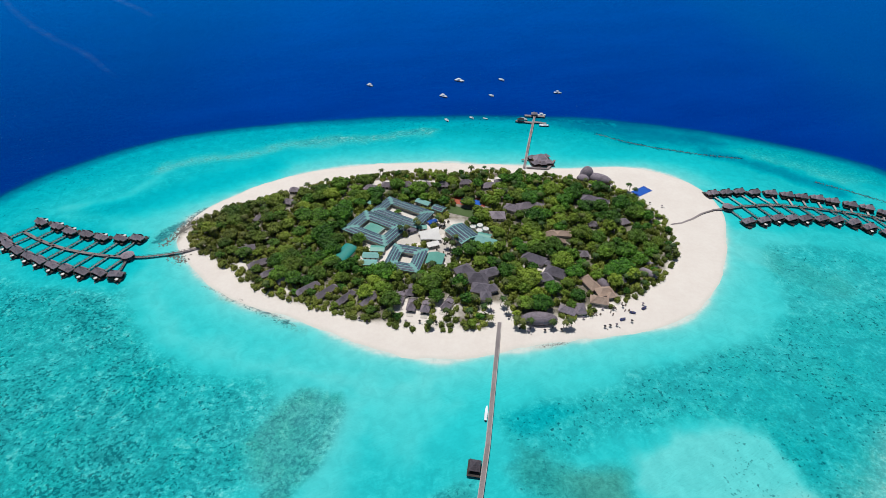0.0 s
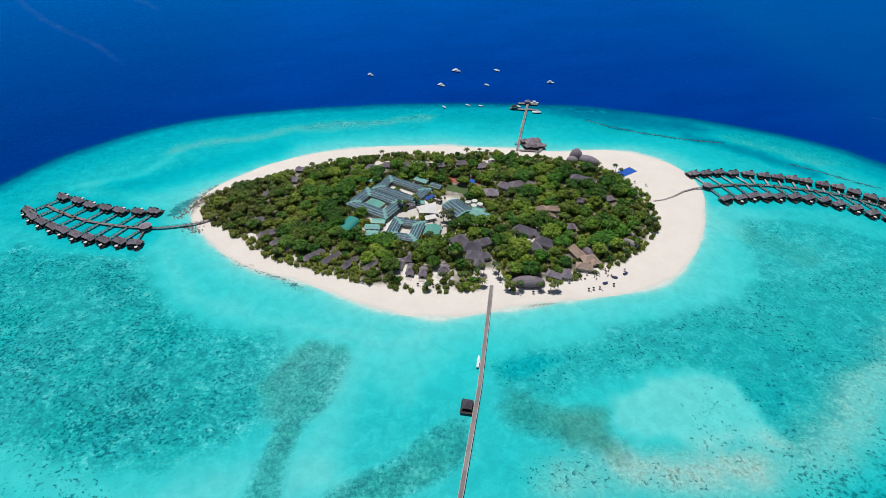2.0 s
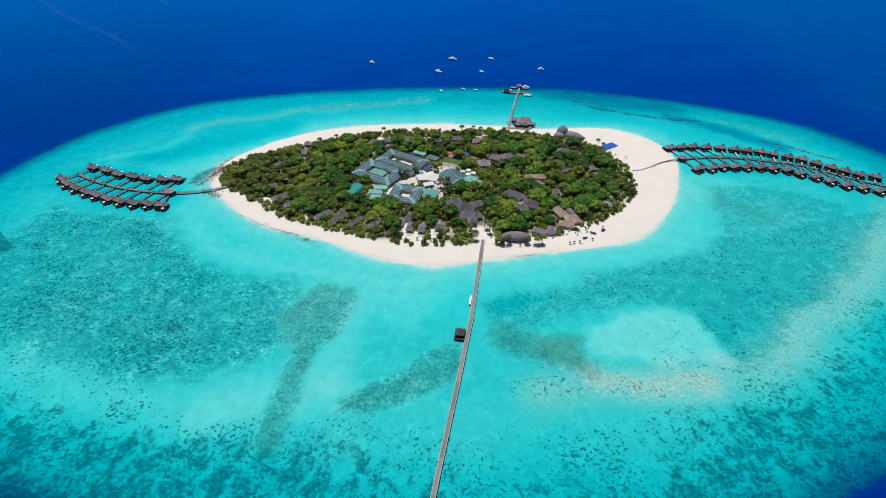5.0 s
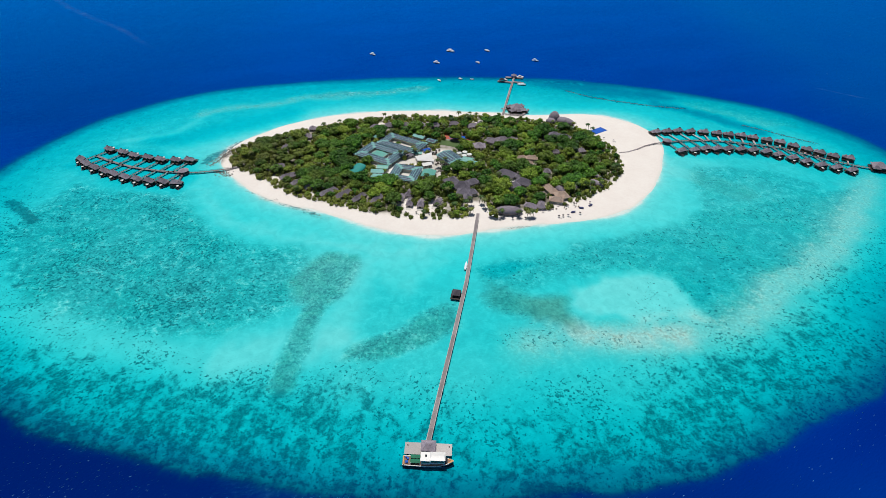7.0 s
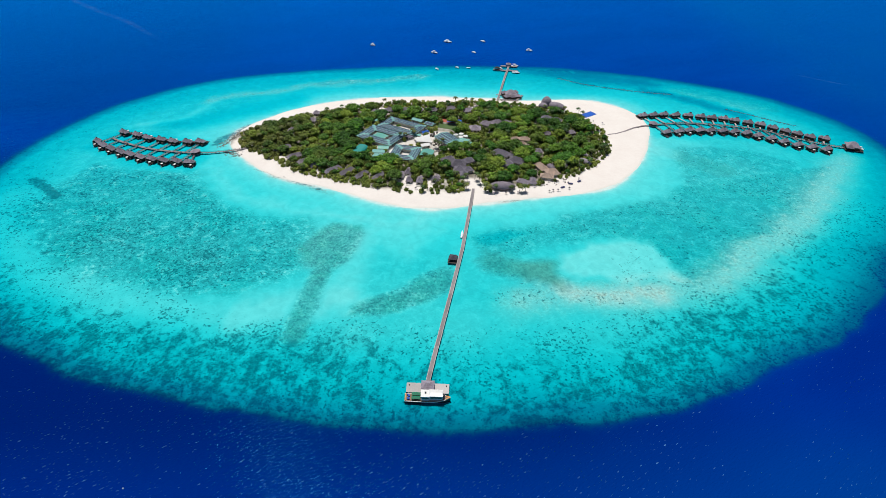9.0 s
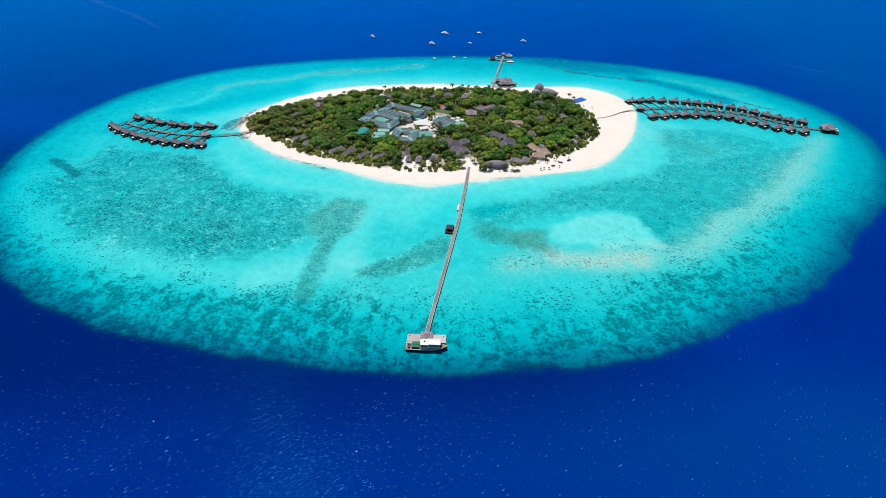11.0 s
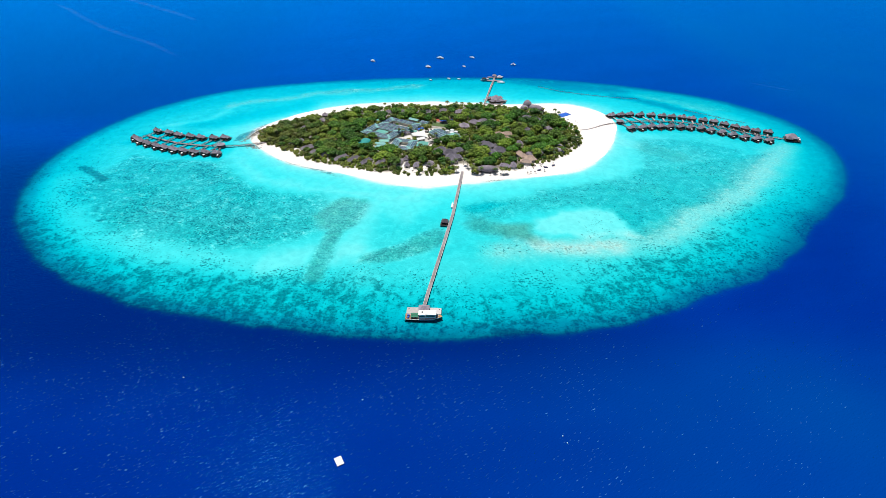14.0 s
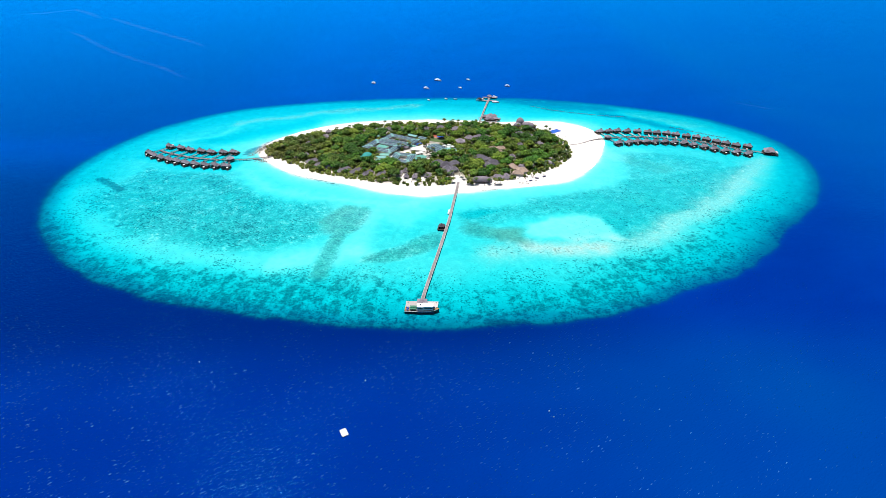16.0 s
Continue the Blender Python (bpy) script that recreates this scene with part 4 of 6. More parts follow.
# ---- boats ----
def hull_shape(length, beam, height, sheer=0.35, stations=9, base=-0.5, taper=0.62):
    """A boat's hull along x, bow towards +x, open at the top and closed below."""
    s = Shape()
    p, f = [], []
    for i in range(stations):
        t = i / (stations - 1)
        half = beam / 2 * (0.88 + 0.12 * min(1, t * 3)) * (1 - max(0, (t - taper) / (1 - taper)) ** 2.1 * 0.97)
        x = -length / 2 + length * t
        z = height + sheer * (t ** 3) * height
        p += [(x, -half, z), (x, -half * 0.8, base), (x, half * 0.8, base), (x, half, z)]
    for i in range(stations - 1):
        a, b = 4 * i, 4 * i + 4
        f += [(a, a + 1, b + 1, b), (a + 1, a + 2, b + 2, b + 1), (a + 2, a + 3, b + 3, b + 2), (a + 3, a, b, b + 3)]
    n = 4 * (stations - 1)
    return s.solid(p, f + [(3, 2, 1, 0), (n, n + 1, n + 2, n + 3)])


def rub_rail(length, beam, height, sheer, w, side, stations=9, taper=0.62):
    """A capping along one side of a hull, in one piece."""
    s, p, f = Shape(), [], []
    for i in range(stations):
        t = i / (stations - 1)
        half = beam / 2 * (0.88 + 0.12 * min(1, t * 3)) * (1 - max(0, (t - taper) / (1 - taper)) ** 2.1 * 0.97)
        x, y, z = -length / 2 + length * t, side * (half - 0.05), height + sheer * t ** 3 * height
        p += [(x, y - w / 2, z - 0.12), (x, y + w / 2, z - 0.12), (x, y + w / 2, z + 0.18), (x, y - w / 2, z + 0.18)]
    for i in range(stations - 1):
        f += [(4 * i + k, 4 * i + (k + 1) % 4, 4 * i + 4 + (k + 1) % 4, 4 * i + 4 + k) for k in range(4)]
    n = 4 * (stations - 1)
    return s.solid(p, f + [(3, 2, 1, 0), (n, n + 1, n + 2, n + 3)])


def ferry():
    root = thing("ferry", "white supply ferry moored at the jetty head", "boat", at=pose(0.6, 24.6, 0, 0, 0, -1.5) @ Matrix.Diagonal((1, 1, 1.35, 1)))
    part("hull", hull_shape(29, 6.6, 1.7, 0.45), M["black_hull"], root, "black painted hull")
    part("deck", hull_shape(28.4, 6.2, 1.86, 0.42, base=1.6), M["boat_deck"], root, "reddish timber deck")
    for side in (-1, 1):
        part("gunwale", rub_rail(29, 6.6, 1.7, 0.45, 0.35, side), M["white"], root, "white gunwale")
    part("bow_trim", Shape().beam((11.6, -1.2, 2.15), (14.2, 0, 2.55), 0.7, 0.35, 0.35).beam((11.6, 1.2, 2.15), (14.2, 0, 2.55), 0.7, 0.35, 0.35), M["orange"], root, "orange bow rail")
    part("stern_trim", Shape().box(-13.9, 0, 1.7, 0.5, 5.6, 0.6), M["orange"], root, "orange stern rail")
    part("wheelhouse", Shape().box(-1.3, 0.2, 1.8, 5.2, 5.0, 3.0), M["white"], root)
    part("cabin", Shape().box(5.4, 0.4, 1.8, 8.2, 4.8, 3.4), M["white"], root)
    part("cabin_roof", Shape().hip(5.4, 0.4, 5.2, 8.8, 5.4, 0.35, 7.0), M["white"], root)
    part("wheelhouse_roof", Shape().box(-1.3, 0.2, 4.8, 5.8, 5.6, 0.2), M["white"], root)
    part("windscreen", Shape().solid([(9.55, -1.9, 3.3), (9.55, 2.7, 3.3), (11.6, 1.5, 2.1), (11.6, -1.0, 2.1)], [(0, 1, 2, 3)]).box(9.52, 0.4, 3.3, 0.1, 4.4, 1.5), M["window"], root, "raked glass windscreen")
    part("side_windows", Shape().box(5.4, -2.04, 3.4, 7.2, 0.1, 1.0).box(-1.3, -2.34, 3.2, 4.4, 0.1, 1.0), M["window"], root)
    part("stripe", Shape().box(3.4, -3.22, 0.9, 14, 0.2, 0.7), M["navy"], root, "navy blue stripe")
    part("hatch", Shape().box(-1.2, 0.6, 5.0, 0.9, 1.3, 0.25), M["window"], root)
    for y in (-1.3, 1.5):
        part("tarpaulin", Shape().gable(-7.2, y, 3.2, 5.6, 2.3, 0.35), M["tarp"], root, "green cargo tarpaulin")
    for px, py in ((-9.8, -2.6), (-4.6, -2.6), (-9.8, 2.7), (-4.6, 2.7)):
        part("post", Shape().box(px, py, 1.8, 0.15, 0.15, 1.5), M["white"], root)
    for px, py, pw, turn in ((-12.0, -1.2, 1.6, 12), (-11.6, 0.9, 1.1, -8), (-12.6, 1.6, 0.8, 20)):
        part("cargo_crate", Shape().box(px, py, 1.85, pw, pw * 0.9, 0.7, turn), M["blue_court"], root, "blue cargo crate on the stern")
    part("cargo_sack", Shape().dome(-6.0, 0.1, 1.86, 1.2, 0.6, 0.9), M["white"], root, "white sacks")


ferry()


def launch(x, y, length, turn, label, cabin=True, top=False, slim=0.4):
    root = thing("motorboat", label, "boat", "moored boats", pose(x, y, 0, 0, 0, turn))
    b, h = length * slim, 0.085 * length + 0.4
    part("hull", hull_shape(length, b, h, 0.4), M["gelcoat"], root)
    # black band that puts the hull's shaded side into the colour
    part("boot_stripe", hull_shape(length * 0.992, b * 1.03, h * 0.55, 0.3), M["black_hull"], root, "dark lower hull, painted for its shaded side")
    part("cockpit", Shape().box(-length * 0.27, 0, h + 0.02, length * 0.34, b * 0.62, 0.08), M["gelcoat"], root)
    if cabin:
        part("cabin", Shape().hip(length * 0.06, 0, h + 0.35, length * 0.42, b * 0.74, 0.16 * b + 0.5, length * 0.22).box(length * 0.06, 0, h, length * 0.4, b * 0.7, 0.4), M["gelcoat"], root)
        part("windscreen", Shape().box(length * 0.19, 0, h + 0.3, length * 0.07, b * 0.6, 0.5), M["window"], root)
    if top:
        part("hardtop", Shape().box(-length * 0.1, 0, h + 2.0, length * 0.34, b * 0.78, 0.14), M["gelcoat"], root)
        for px, py in ((-0.24, -0.3), (-0.24, 0.3), (0.04, -0.3), (0.04, 0.3)):
            part("post", Shape().box(length * px, b * py, h, 0.1, 0.1, 2.0), M["gelcoat"], root)
    part("outboard", Shape().box(-length * 0.52, 0, 0.2, 0.6, 0.7, 1.0), M["black_hull"], root)


launch(-110, 738, 11, -40, "white motor cruiser at anchor off the reef", True, True)
launch(16, 762, 14.5, -28, "long white dive boat at anchor off the reef", True, True)
launch(77, 768, 11, -50, "white catamaran launch at anchor", True)
launch(-6, 703, 12, -35, "white motor cruiser at anchor with a hardtop", True, True)
launch(59, 708, 9, -50, "white speedboat at anchor", True)
launch(151, 722, 10.5, -15, "white cruiser at anchor east of the others", True, True)
launch(-1, 627, 8.5, -60, "small white speedboat at the reef edge", True)
launch(30, 635, 7.5, -50, "small white skiff at the reef edge", True)
launch(47, 634, 6.5, -20, "very small white dinghy at the reef edge", False)
launch(26.6, 201.5, 10.5, 82, "slim white tender tied along the jetty", False, False, 0.17)


def raft():
    root = thing("swim_raft", "square white floating swim raft at anchor", "raft", at=pose(-46.6, -99.6, 0, 0, 0, -62))
    part("platform", Shape().box(0, 0, 0.35, 5.8, 4.2, 0.3), M["white"], root)
    for y in (-1.5, 0, 1.5):
        part("float", Shape().box(0, y, -0.2, 5.4, 0.9, 0.55), M["wall"], root)
    part("ladder", Shape().box(0, 2.2, -0.5, 0.7, 0.1, 1.5), M["post"], root)


raft()
for bx, by in ((89, -82), (91, -87), (-163, -35), (-38, -54)):
    buoy = thing("buoy", "small white mooring buoy on the sea", "buoy", "mooring buoys", pose(bx, by, 0))
    part("ball", Shape().dome(0, 0, 0, 0.45, 0.45, 0.45, 10, 4).dome(0, 0, 0, 0.45, 0.45, -0.4, 10, 3), M["white"], buoy)


# ---- north jetty and restaurant ----
walkway("jetty", "grey timber jetty on the north side of the island", [(82, 508), (96, 578), (111, 650)], 2.7, 2.0, M["deck"], gap=7.0, edges=True)


def north_head():
    root = thing("landing_stage", "dark timber landing stages of the north jetty", "landing")
    for pts, w in (([(97, 643), (122, 641)], 5.0), ([(105, 622), (84, 627)], 4.2), ([(106, 625), (121, 620)], 4.2)):
        part("stage", Shape().beam((*pts[0], 1.7), (*pts[1], 1.7), w, 0.4), M["deck"], root)
        for i in range(5):
            q = [a + (b - a) * i / 4 for a, b in zip(*pts)]
            part("pile", Shape().tube(q[0], q[1], -8, 0.3, 0.3, 9.4, 8), M["post"], root)
    part("roof", Shape().hip(109, 643, 4.4, 8, 6, 2.2, 2), M["thatch"], root, "grey thatch shelter roof")
    part("roof", Shape().hip(90, 626, 4.2, 8, 5.5, 2.0, 2), M["thatch_dark"], root, "dark shelter roof")
    for x, y in ((106, 641), (112, 641), (106, 645), (112, 645), (87, 624), (93, 624), (87, 628), (93, 628)):
        part("post", Shape().box(x, y, 1.6, 0.25, 0.25, 2.9), M["post"], root)


north_head()
launch(118, 616, 12, -8, "white speedboat tied at the north jetty", True)
launch(95, 634, 10, -35, "white speedboat between the north landing stages", True)
launch(119, 646, 11, 0, "white launch moored outside the north landing", True, True)


def sea_restaurant():
    root = thing("restaurant", "thatched over-water restaurant beside the north jetty", "restaurant", at=pose(101, 524, 0, 0, 0, 12))
    part("deck", Shape().box(0, 0, 1.5, 24, 25, 0.35), M["deck_dark"], root)
    part("wall", Shape().box(0, 0, 1.85, 18, 18, 2.8), M["timber"], root)
    part("roof", Shape().hip(0, 1, 4.6, 16, 15, 5.0, 3), M["thatch"], root)
    for px, py, pw, pt in ((-7, -6.5, 9, 15), (6.5, -7, 9, -10), (8, 6, 8.5, 20), (-7.5, 6, 8, 0), (0, -9.5, 7, 0)):
        part("side_roof", Shape().hip(px, py, 3.9, pw, pw * 0.9, 2.8, 1.4, pt), M["thatch"], root)
    part("bridge", Shape().box(-15, 6, 1.6, 8, 2.4, 0.25), M["deck"], root)
    for x in (-12, -4, 4, 12):
        for y in (-13, -4, 5, 13):
            part("stilt", Shape().box(x, y, -2.2, 0.4, 0.4, 3.8), M["post"], root)
    walkway("walkway", "grey boardwalk round the restaurant to the beach", [(85, 509), (107, 507), (117, 526)], 2.6, 1.8, M["deck"])


sea_restaurant()


def breakwater(points, label):
    """A low line of dark rocks just breaking the surface."""
    rng = random.Random(len(points) + int(points[0][0]))
    s = Shape()
    for a, b in zip(points, points[1:]):
        n = int(math.hypot(b[0] - a[0], b[1] - a[1]) / 0.6)
        for i in range(n):
            t = (i + rng.random()) / n
            x, y = a[0] + (b[0] - a[0]) * t + rng.gauss(0, 0.7), a[1] + (b[1] - a[1]) * t + rng.gauss(0, 0.7)
            s.dome(x, y, -0.3, rng.uniform(0.6, 1.3), rng.uniform(0.5, 1.0), rng.uniform(0.35, 0.6), 6, 2, rng.uniform(0, 180))
    tagged(new("breakwater", s.mesh("breakwater", M["wet_rock"])), label, "breakwater", kind="stuff")


breakwater([(178, 597), (205, 578), (233, 565), (285, 548), (326, 540)], "low dark rock breakwater just breaking the lagoon surface")
breakwater([(382, 492), (407, 475), (433, 454), (450, 444)], "low dark rock breakwater by the east villas")


# ---- service buildings at the island's heart ----
G = 1.55  # level of the island's interior


def openings(root, sx, sy, z, count_x, count_y, w=1.4, h=1.5):
    """Windows along the four walls of a block centred on the thing's origin."""
    for n, length, off, along in ((count_x, sx, sy / 2, True), (count_y, sy, sx / 2, False)):
        for i in range(n):
            p = -length / 2 + length * (i + 0.5) / n
            for k in (-1, 1):
                if along:
                    part("window", Shape().box(p, k * off, z, w, 0.16, h), M["window"], root)
                else:
                    part("window", Shape().box(k * off, p, z, 0.16, w, h), M["window"], root)


def array(name, root, x, y, z, sx, sy, tilt_axis, tilt, turn=0.0):
    """A field of solar panels lying just above a roof slope."""
    ob = part(name, Shape().box(0, 0, 0, sx, sy, 0.08), M["solar"], root, "dark blue solar panels")
    rx, ry = (tilt, 0) if tilt_axis == "x" else (0, tilt)
    ob.matrix_basis = pose(x, y, z, 0, 0, turn) @ pose(0, 0, 0, rx, ry, 0)


def court_roof(lx, ly, wing, eaves, rise, over=0.7, thick=0.25):
    """A roof that runs round a court: outer eaves, ridge, inner eaves, with mitred corners."""
    s = Shape()
    rings = ((over, eaves - thick), (over, eaves), (-wing / 2, eaves + rise), (-wing - over, eaves), (-wing - over, eaves - thick))
    p = []
    for d, z in rings:
        a, c = lx / 2 + d, ly / 2 + d
        p += [(-a, -c, z), (a, -c, z), (a, c, z), (-a, c, z)]
    f = []
    for r in range(4):
        for i in range(4):
            j = (i + 1) % 4
            f.append((4 * r + i, 4 * r + j, 4 * r + 4 + j, 4 * r + 4 + i))
    f += [(16 + i, 16 + (i + 1) % 4, (i + 1) % 4, i) for i in range(4)]
    return s.solid(p, f)


def court_building(x, y, lx, ly, wing, eaves, turn, label, rows):
    """Four wings round a court under one ridged roof, with strips of solar panels on the slopes."""
    root = thing("service_building", label, "building", at=pose(x, y, G, 0, 0, turn))
    rise = wing * 0.15
    half = wing / 2 + 0.7
    slope = math.degrees(math.atan2(rise, half))
    sides = ((0, ly / 2 - wing / 2, lx, 0), (0, -ly / 2 + wing / 2, lx, 0), (lx / 2 - wing / 2, 0, ly, 90), (-lx / 2 + wing / 2, 0, ly, 90))
    walls = []
    for cx, cy, length, t in sides:
        walls.append(part("wall", Shape().box(cx, cy, 0, length - (0.6 if t == 0 else 2 * wing + 0.6), wing - 1.0, eaves + 0.3, t), M["wall"], root, "pale rendered walls"))
    roof = part("roof", court_roof(lx, ly, wing, eaves, rise), M["green_roof"], root, "blue-green metal roof")
    for cx, cy, length, t in sides:
        for k in (-1, 1):
            for j in range(rows):
                d = half * (j + 0.55) / (rows + 0.1)
                zz = eaves + rise * (1 - d / half) + 0.1
                px, py = (cx, cy + k * d) if t == 0 else (cx - k * d, cy)
                outer = (k * (cy if t == 0 else -cx)) > 0
                strip = length - wing + (2 * d if outer else -2 * d) - 4.6
                if strip > 3:
                    array("solar_strip", roof, px, py, zz, strip, half / rows * 0.68, "x", -k * slope, t)
    part("court_floor", Shape().box(0, 0, 0.2, lx - 2 * wing, ly - 2 * wing, 0.06), M["paving"], root)
    n = int(lx / 4)
    for i in range(n):
        p = -lx / 2 + lx * (i + 0.5) / n
        for k, w in ((-1, walls[1]), (1, walls[0])):
            part("window", Shape().box(p, k * (ly / 2 - 0.5), 1.2, 1.5, 0.16, 1.5), M["window"], w)
    clear(x, y, lx / 2 + 1.5, ly / 2 + 1.5, turn)
    return root


west_block = court_building(-62.7, 388.5, 34, 47, 10.0, 4.4, 60, "service block round a court with solar roof", 2)
court_building(-40.5, 414.5, 29, 50, 8.6, 4.4, 60, "rear service block round a court with solar roof", 2)
court_building(-32.6, 346.5, 31, 29, 8.4, 4.4, 77, "square service block with a small court and solar roof", 2)


part("court_canopy", Shape().gable(0, 1.5, 3.0, 10.5, 17, 0.8, 0), M["mint_roof"], west_block, "mint green roof over the court")
part("canopy_wall", Shape().box(0, 1.5, 0.2, 9.5, 16, 2.9), M["wall"], west_block)


def shed(name, x, y, lx, ly, eaves, rise, turn, roof, label, kind="gable", solar=0, category="building"):
    root = thing(name, label, category, at=pose(x, y, G, 0, 0, turn))
    wall = part("wall", Shape().box(0, 0, 0, lx - 1.2, ly - 1.2, eaves), M["wall"], root)
    if kind == "gable":
        part("roof", Shape().gable(0, 0, eaves, lx, ly, rise), M[roof], root)
    else:
        part("roof", Shape().hip(0, 0, eaves, lx, ly, rise), M[roof], root)
    for k in (-1, 1):
        for j in range(solar):
            d = ly / 2 * (j + 0.55) / (solar + 0.1)
            array("solar_strip", root, 0, k * d, eaves + rise * (1 - d / (ly / 2)) + 0.12, lx * 0.86, ly / 2 / solar * 0.68, "x", -k * math.degrees(math.atan2(rise, ly / 2)))
    openings(wall, lx - 1.2, ly - 1.2, 1.1, max(2, int(lx / 4)), max(1, int(ly / 5)))
    clear(x, y, lx / 2 + 0.8, ly / 2 + 0.8, turn)
    return root


shed("generator_house", 14, 382, 25, 20, 4.6, 2.2, -53, "green_roof", "generator house with solar panels on a green roof", "gable", 3)
shed("workshop", 26, 376.5, 13, 11, 4.0, 1.6, -20, "green_roof", "workshop with a pale green metal roof")
shed("workshop", 37, 371, 13, 11, 3.8, 1.6, -22, "green_roof", "low workshop with a pale green metal roof")
shed("store", 33.5, 380, 12, 8, 3.6, 1.2, -20, "mint_roof", "small store with a mint green roof")
shed("store", -57.5, 359.5, 12.5, 8, 3.4, 1.1, -2, "mint_roof", "store with a mint green sheet roof")
shed("store", -62, 350.3, 14, 7.6, 3.4, 1.0, -2, "green_roof", "long store with a blue-green sheet roof")
shed("store", -62, 340.8, 12.5, 7.6, 3.4, 1.0, -2, "green_roof", "low store with a blue-green sheet roof")
shed("store", -8.5, 346.5, 15, 14, 4.0, 1.6, 80, "mint_roof", "square store with a mint green roof")
shed("staff_house", -92, 415.5, 9, 9, 3.6, 1.4, 20, "teal_roof", "small house with a teal roof among trees", "hip")
shed("staff_house", -72, 432, 10, 6, 3.4, 1.2, 60, "green_roof", "small house with a blue-green roof by the service block")
shed("staff_house", -7, 421, 12, 9, 4.5, 1.4, -30, "green_roof", "end block with a blue-green roof and panels", "gable", 1)
shed("staff_house", -22, 431, 15, 7, 4.5, 1.2, -30, "green_roof", "narrow block with a blue-green roof")
shed("store", -21, 392, 8, 6, 3.2, 1.0, 10, "mint_roof", "tiny store with a mint roof")


def sports_hall():
    """A barrel-vaulted hall in teal sheeting."""
    root = thing("sports_hall", "hall under a rounded teal sheet roof", "building", at=pose(-84.3, 352.5, G, 0, 0, 67))
    s, n = Shape(), 10
    p = []
    for u in (-10.5, 10.5):
        for i in range(n + 1):
            a = math.pi * i / n
            p.append((u, -6.6 * math.cos(a), 2.6 + 3.0 * math.sin(a)))
    f = [(i, i + 1, n + 2 + i, n + 1 + i) for i in range(n)] + [tuple(range(n, -1, -1)), tuple(range(n + 1, 2 * n + 2))]
    part("roof", s.solid(p, f), M["teal_roof"], root, "rounded teal sheeting")
    part("wall", Shape().box(0, 0, 0, 20.4, 12.8, 2.9), M["wall"], root)
    clear(-84.3, 352.5, 11.5, 7.5, 67)


sports_hall()


def white_canopy():
    """A white tensioned roof with swept-up corners."""
    root = thing("canopy_hall", "white canopy-roofed hall in the service yard", "building", at=pose(-14, 379, G, 0, 0, 12))
    n, p, f = 9, [], []
    for i in range(n):
        for j in range(n):
            u, w = -1 + 2 * i / (n - 1), -1 + 2 * j / (n - 1)
            z = 4.6 + 1.6 * u * w + 1.2 * (1 - abs(u)) * (1 - abs(w))
            p.append((u * 9.5 * (1 - 0.1 * (1 - abs(w))), w * 8.0 * (1 - 0.1 * (1 - abs(u))), z))
    f = [(i * n + j, i * n + n + j, i * n + n + j + 1, i * n + j + 1) for i in range(n - 1) for j in range(n - 1)]
    q = [(x, y, z - 0.15) for x, y, z in p]
    s = Shape().solid(p, f).solid(q, [t[::-1] for t in f])
    part("canopy", s, M["white"], root, "white stretched canvas roof", True)
    part("wall", Shape().box(0.5, 0, 0, 13, 11, 3.6), M["wall"], root)
    openings(root, 14, 11, 1.0, 3, 3)
    clear(-14, 379, 10, 9, 12)


white_canopy()
shed("store", -30, 388, 8, 6, 3.0, 1.2, 30, "shingle", "small dark-roofed store in the service yard", "hip")
shed("annex", -11, 367.5, 11, 7, 3.2, 0.8, 20, "white", "low white-roofed annex in the service yard")

for tx, ty in ((24, 394), (30.3, 396.3), (29.6, 388), (35.3, 390.6)):
    tank = thing("water_tank", "round white water tank with a flat lid", "tank", "water tanks", pose(tx, ty, G))
    part("body", Shape().tube(0, 0, 0, 2.9, 2.9, 3.6, 20), M["white"], tank)
    part("lid", Shape().tube(0, 0, 3.6, 3.0, 0.4, 0.5, 20), M["white"], tank)
    part("lid_rim", Shape().tube(0, 0, 3.45, 3.05, 3.05, 0.18, 20), M["mint_roof"], tank, "mint green rim")
    clear(tx, ty, 3.5, 3.5)

for name, x, y, sx, sy, turn, mat, label in (
    ("sports_court", 20, 440.5, 36, 14, -8, "red_court", "red tennis court with a blue playing field"),
    ("lawn", 14, 422.5, 25, 13, -20, "lawn", "mown green sports lawn among the trees"),
    ("service_yard", -57, 369.3, 30, 6.5, -2, "paving", "pale paved service yard"),
    ("service_yard", -19, 383, 58, 12, 31, "paving", "pale paved yard by the canopy hall"),
    ("service_yard", 1.5, 365, 14, 46, -12, "paving", "pale paved yard track"),
    ("service_yard", -13, 362, 14, 9, 0, "paving", "pale paved corner of the yard"),
):
    base = thing(name, label, "court" if "court" in name else "yard", at=pose(x, y, G + 0.16, 0, 0, turn))
    part("surface", Shape().box(0, 0, 0, sx, sy, 0.1), M[mat], base)
    if name == "sports_court":
        part("playing_field", Shape().box(4, -0.6, 0.1, 20, 9, 0.02), M["blue_court"], base, "blue playing field")
    clear(x, y, sx / 2 - (7.0 if name == "sports_court" else 0.0), sy / 2 - (3.0 if name == "sports_court" else 0.5), turn)

clear(24, 432, 12, 5, -8)
clear(14, 412, 11, 4, -20)
# pool cover on the eastern beach
pool = thing("tarpaulin_court", "bright blue sports sheet pegged out on the beach", "court", at=pose(194.5, 464, floor_at(194.5, 464) + 0.25, 0, 0, 35))
part("sheet", Shape().box(0, 0, -0.3, 20, 10.5, 0.36), M["blue_court"], pool)
part("border", Shape().box(-9.2, 0, 0.06, 0.6, 9.8, 0.02).box(9.2, 0, 0.06, 0.6, 9.8, 0.02), M["navy"], pool, "darker blue border")

